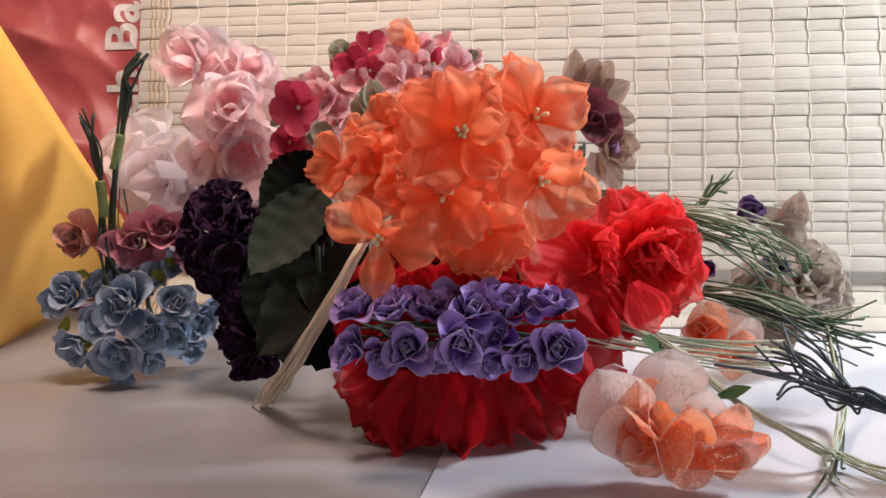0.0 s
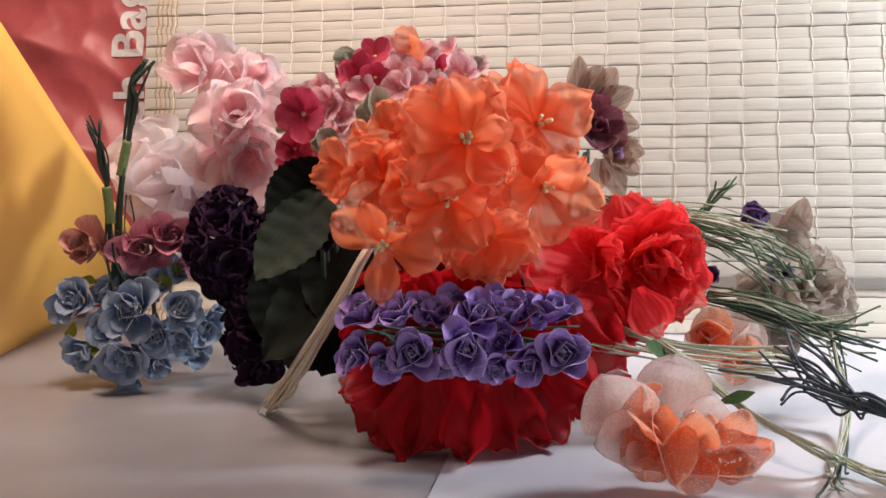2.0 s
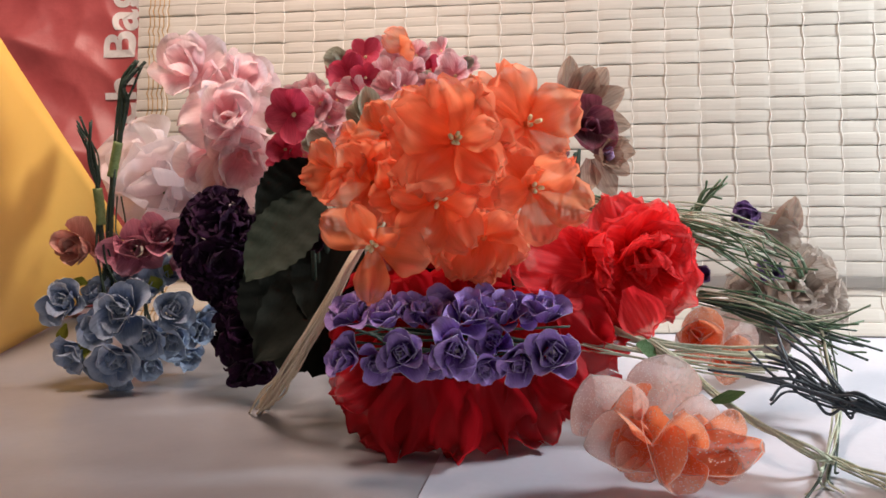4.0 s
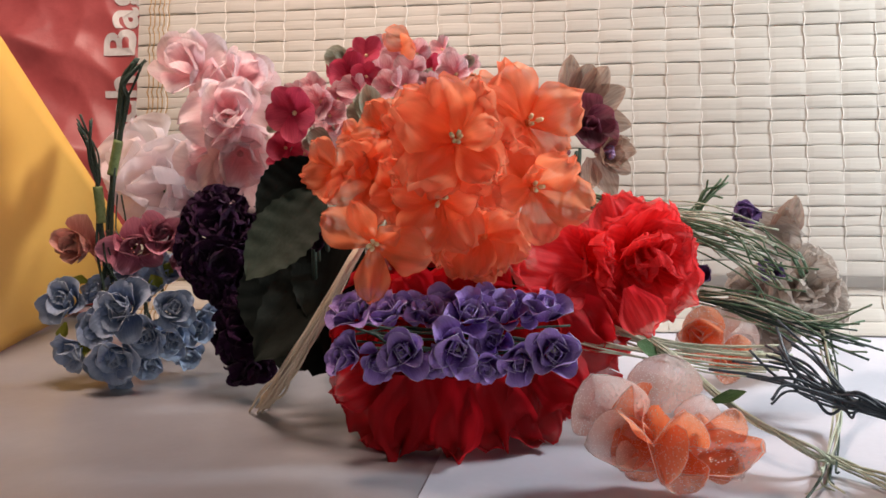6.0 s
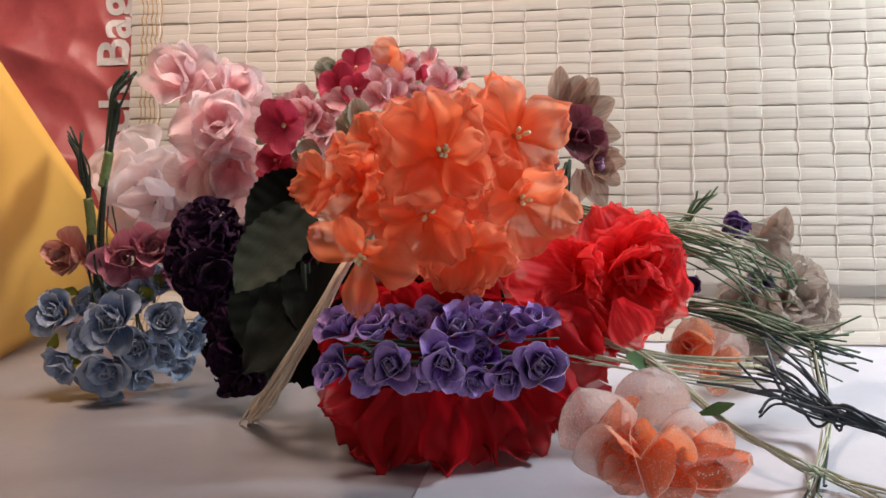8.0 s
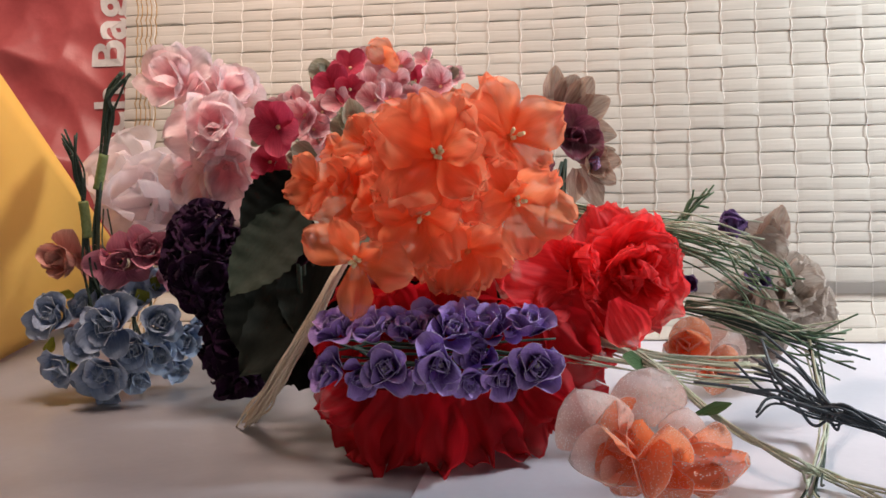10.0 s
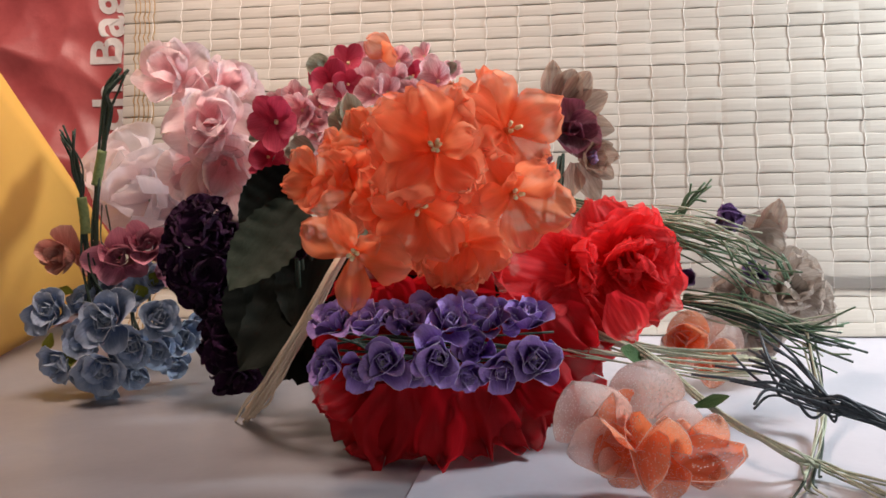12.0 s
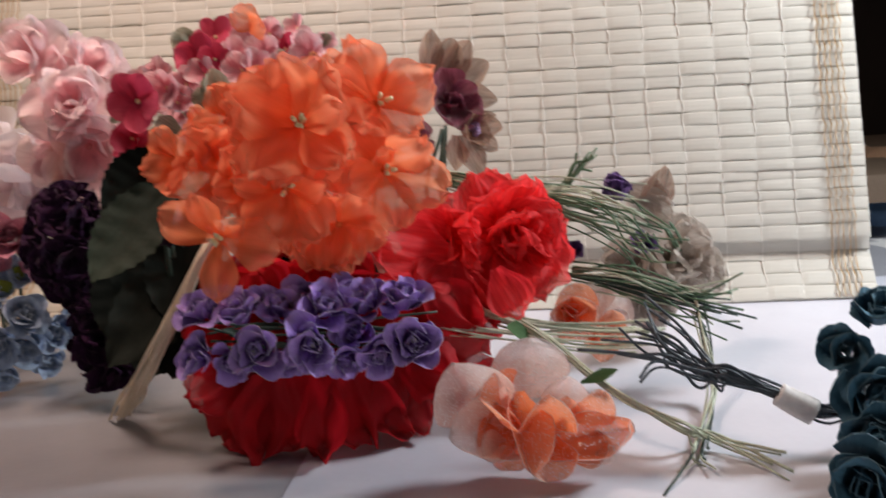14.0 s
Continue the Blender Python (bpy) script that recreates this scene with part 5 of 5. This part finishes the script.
# ---- green wire bundles of the flowers lying behind ----
B = (0.1906, 0.5576, 0.0000)
green = thing("green_wire_bundle", B, "loose bundle of thin green floral wires", "wire stems", "green wire bundles")
strands(green, B, "wire", (22, [((0.0603, 0.4500, 0.0917), 1.3), ((0.0901, 0.4500, 0.0837), 1.8), ((0.1187, 0.4450, 0.0763), 2.6), ((0.1370, 0.4400, 0.0680), 3.2), ((0.1502, 0.4350, 0.0599), 4.2)]), MAT_WIRE_GREEN, 0.00042, 0.0021, 23, 5)
strands(green, B, "wire", (16, [((0.0603, 0.4500, 0.0917), 1.3), ((0.0901, 0.4500, 0.0850), 1.8), ((0.1186, 0.4450, 0.0800), 2.6), ((0.1444, 0.4400, 0.0654), 3.6)]), MAT_WIRE_PALE, 0.00038, 0.0021, 24, 5)
strands(green, B, "wire", (9, [((0.1049, 0.4550, 0.0804), 0.6), ((0.1124, 0.4550, 0.0853), 1.2), ((0.1185, 0.4550, 0.0928), 1.8), ((0.1229, 0.4550, 0.0970), 3.0)]), MAT_WIRE_GREEN, 0.0005, 0.0012, 25, 5)
lower = thing("green_wire_bundle", B, "green floral wires fanning out low over the table", "wire stems", "green wire bundles")
strands(lower, B, "wire", (12, [((0.1117, 0.4400, 0.0499), 1.0), ((0.1287, 0.4350, 0.0480), 1.2), ((0.1467, 0.4300, 0.0413), 1.4), ((0.1619, 0.4250, 0.0348), 1.8), ((0.1754, 0.4200, 0.0320), 3.2)]), MAT_WIRE_GREEN, 0.00045, 0.0022, 26, 5)
strands(lower, B, "wire", (6, [((0.1113, 0.4380, 0.0495), 1.0), ((0.1306, 0.4330, 0.0471), 1.2), ((0.1508, 0.4280, 0.0404), 1.4), ((0.1702, 0.4220, 0.0341), 3.0)]), MAT_WIRE_PALE, 0.0004, 0.0022, 37, 5)
strands(lower, B, "wire", (6, [((0.1117, 0.4400, 0.0506), 1.0), ((0.1312, 0.4350, 0.0455), 1.2), ((0.1540, 0.4300, 0.0387), 1.4), ((0.1738, 0.4250, 0.0333), 2.4)]), MAT_WIRE_DARK, 0.0005, 0.0022, 27, 5)
strands(lower, B, "wire", (5, [((0.1602, 0.4250, 0.0348), 1.0), ((0.1585, 0.4100, 0.0228), 1.0), ((0.1572, 0.3980, 0.0097), 0.8), ((0.1461, 0.3730, 0.0043), 0.8), ((0.1328, 0.3440, 0.0030), 1.5), ((0.1268, 0.3320, 0.0010), 5)]), MAT_WIRE_PALE, 0.0004, 0.0013, 38, 5)
strands(lower, B, "wire", (3, [((0.1607, 0.4250, 0.0348), 1.0), ((0.1590, 0.4100, 0.0228), 1.0), ((0.1584, 0.4000, 0.0091), 0.8), ((0.1475, 0.3750, 0.0036), 0.8), ((0.1328, 0.3440, 0.0030), 1.5), ((0.1287, 0.3319, 0.0010), 6)]), MAT_WIRE_DARK, 0.0005, 0.0013, 28, 5)

# ---- taupe and violet flowers at the back ----
B = (0.2027, 0.5936, 0.0000)
taupe = thing("taupe_organza_flower", B, "taupe and violet organza flowers lying by the placemat", "flower")
for k, (c, face, size) in enumerate((((0.1669, 0.4750, 0.0465), (0.2, -0.9, 0.3), 0.0196), ((0.1769, 0.4800, 0.0373), (0.6, -0.8, 0.1), 0.0158), ((0.1471, 0.4750, 0.0442), (-0.2, -0.9, 0.2), 0.0144), ((0.1542, 0.4750, 0.0279), (0, -0.9, -0.1), 0.0144))):
    bloom(taupe, B, "flower", c, face, size, [(4, 0.7, 50, 0.0, 0.03), (5, 0.95, 25, 0, 0.05), (5, 1.0, 0, -0.05, 0.05)], P_TAUPE, MAT_DARKCORE, 400 + k, 14)
bloom(taupe, B, "bud", (0.1483, 0.4550, 0.0560), (-0.3, -0.9, 0.3), 0.0130, [(4, 0.9, 45, 0, 0.03)], P_VIOLET, MAT_DARKCORE, 410)
bloom(taupe, B, "bud", (0.1141, 0.4500, 0.0564), (-0.1, -0.9, 0.3), 0.0109, [(4, 0.9, 45, 0, 0.03)], P_VIOLET, MAT_DARKCORE, 411)
bloom(taupe, B, "bud", (0.1401, 0.4550, 0.0811), (-0.6, -0.7, 0.3), 0.0155, [(4, 0.9, 50, 0, 0.03), (3, 1.0, 70, 0, 0.02)], P_VIOLET, MAT_DARKCORE, 412)
for k, (root, tip) in enumerate((((0.1480, 0.4550, 0.0670), (0.1565, 0.4550, 0.0921)), ((0.1424, 0.4500, 0.0766), (0.1564, 0.4500, 0.0663)), ((0.1413, 0.4550, 0.0811), (0.1564, 0.4530, 0.0760)), ((0.1417, 0.4600, 0.0767), (0.1559, 0.4600, 0.0675)))):
    lay(taupe, B, "petal", (P_TAUPE if k else P_MAUVE)[k], root, tip, (0.1, -1, 0.2), 0.85)
strands(taupe, B, "stem", (3, [((0.1559, 0.4600, 0.0675), 0.5), ((0.1658, 0.4650, 0.0536), 1), ((0.2123, 0.5836, 0.0020), 2)]), MAT_WIRE_GREEN, 0.0007, 0.002, 29)

# ---- teal paper roses with dark wires in a white wrap ----
B = (0.1850, 0.3200, 0.0000)
teal = thing("teal_paper_roses", B, "bunch of dark teal paper roses, dark wires bound with white tape", "paper flowers")
for k, (c, face, size) in enumerate((
        ((0.1873, 0.3476, 0.0328), (-0.4, -0.8, 0.35), 66), ((0.2006, 0.3520, 0.0429), (0.0, -0.6, 0.8), 74), ((0.1881, 0.3300, 0.0238), (-0.2, -0.9, 0.1), 84), ((0.1797, 0.3124, 0.0168), (-0.35, -0.8, -0.1), 84),
        ((0.1646, 0.2886, 0.0128), (-0.5, -0.8, 0.0), 84), ((0.2171, 0.3520, 0.0293), (0.4, -0.8, 0.3), 90), ((0.2031, 0.3256, 0.0180), (0.4, -0.9, 0.1), 90), ((0.1852, 0.2992, 0.0118), (0.3, -0.9, -0.1), 86))):
    rose(teal, B, "rose", c, face, size * 0.00015, P_TEAL_IN, P_TEAL, MAT_DARKCORE, 430 + k, 3)
strands(teal, B, "wire", (15, [((0.1233, 0.3696, 0.0424), 3.4), ((0.1298, 0.3608, 0.0361), 2.6), ((0.1389, 0.3520, 0.0280), 1.8), ((0.1445, 0.3450, 0.0290), 1.2), ((0.1597, 0.3388, 0.0225), 0.6), ((0.1696, 0.3344, 0.0171), 0.7), ((0.1836, 0.3388, 0.0155), 1.2), ((0.1969, 0.3432, 0.0191), 2)]), MAT_WIRE_BLUE, 0.00055, 0.0018, 30, 6, "", 0.8)
strands(teal, B, "wire", (3, [((0.1033, 0.3608, 0.0365), 2.0), ((0.1237, 0.3608, 0.0341), 1.2), ((0.1369, 0.3520, 0.0270), 1.2), ((0.1597, 0.3388, 0.0225), 0.6)]), MAT_WIRE_BLUE, 0.00055, 0.0018, 31)
strands(teal, B, "wire", (2, [((0.1147, 0.3450, 0.0289), 1.0), ((0.1232, 0.3476, 0.0335), 1.0), ((0.1361, 0.3450, 0.0290), 1.0), ((0.1590, 0.3370, 0.0231), 0.6)]), MAT_WIRE_BLUE, 0.00055, 0.0014, 32)
bm = bmesh.new()
tube(bm, [rel(B, p) for p in ((0.1590, 0.3379, 0.0232), (0.1635, 0.3362, 0.0204), (0.1696, 0.3344, 0.0169))], 0.0040, 0.0046, sides=14, wobble=0.06)
part("wrap", bm, MAT_TUBE, teal, "white tape wrap")


# ---- things in the dark beyond the placemat ----
def cloth_heap(name, c, size, material, label, seed):
    """A soft heap of folded cloth."""
    bm = bmesh.new()
    bmesh.ops.create_icosphere(bm, subdivisions=4, radius=1.0, matrix=Matrix.Diagonal((*size, 1)))
    for v in bm.verts:
        fold = noise.noise(Vector((v.co.x * 18, v.co.y * 18, v.co.z * 40 + seed))) + 0.5 * noise.noise(v.co * 70)
        v.co += v.normal * 0.012 * fold
        v.co.z = max(v.co.z, -size[2] * 0.8)
    ob = part(name, bm, material, None, "", Matrix.Translation(c))
    return tagged(ob, label, "cloth")


shelf = slab("side_shelf", 0.34, 1.1, 0.72, 1.1, 0.03, 0.05, MAT_FLOOR, "dark wooden shelf beyond the table", "shelf")
cloth_heap("blue_cloth", (0.4858, 0.8500, -0.0053), (0.07, 0.07, 0.045), MAT_BLUECLOTH, "crumpled light blue cloth in the dim room beyond", 2.0)
cloth_heap("brown_cloth", (0.4965, 0.8800, 0.0352), (0.06, 0.05, 0.02), MAT_BROWNCLOTH, "folded brown cloth on the blue one", 5.0)
cloth_heap("grey_cloth", (0.4144, 0.7200, -0.0296), (0.05, 0.05, 0.03), MAT_TUBE, "crumpled pale grey cloth at the table's end", 7.0)
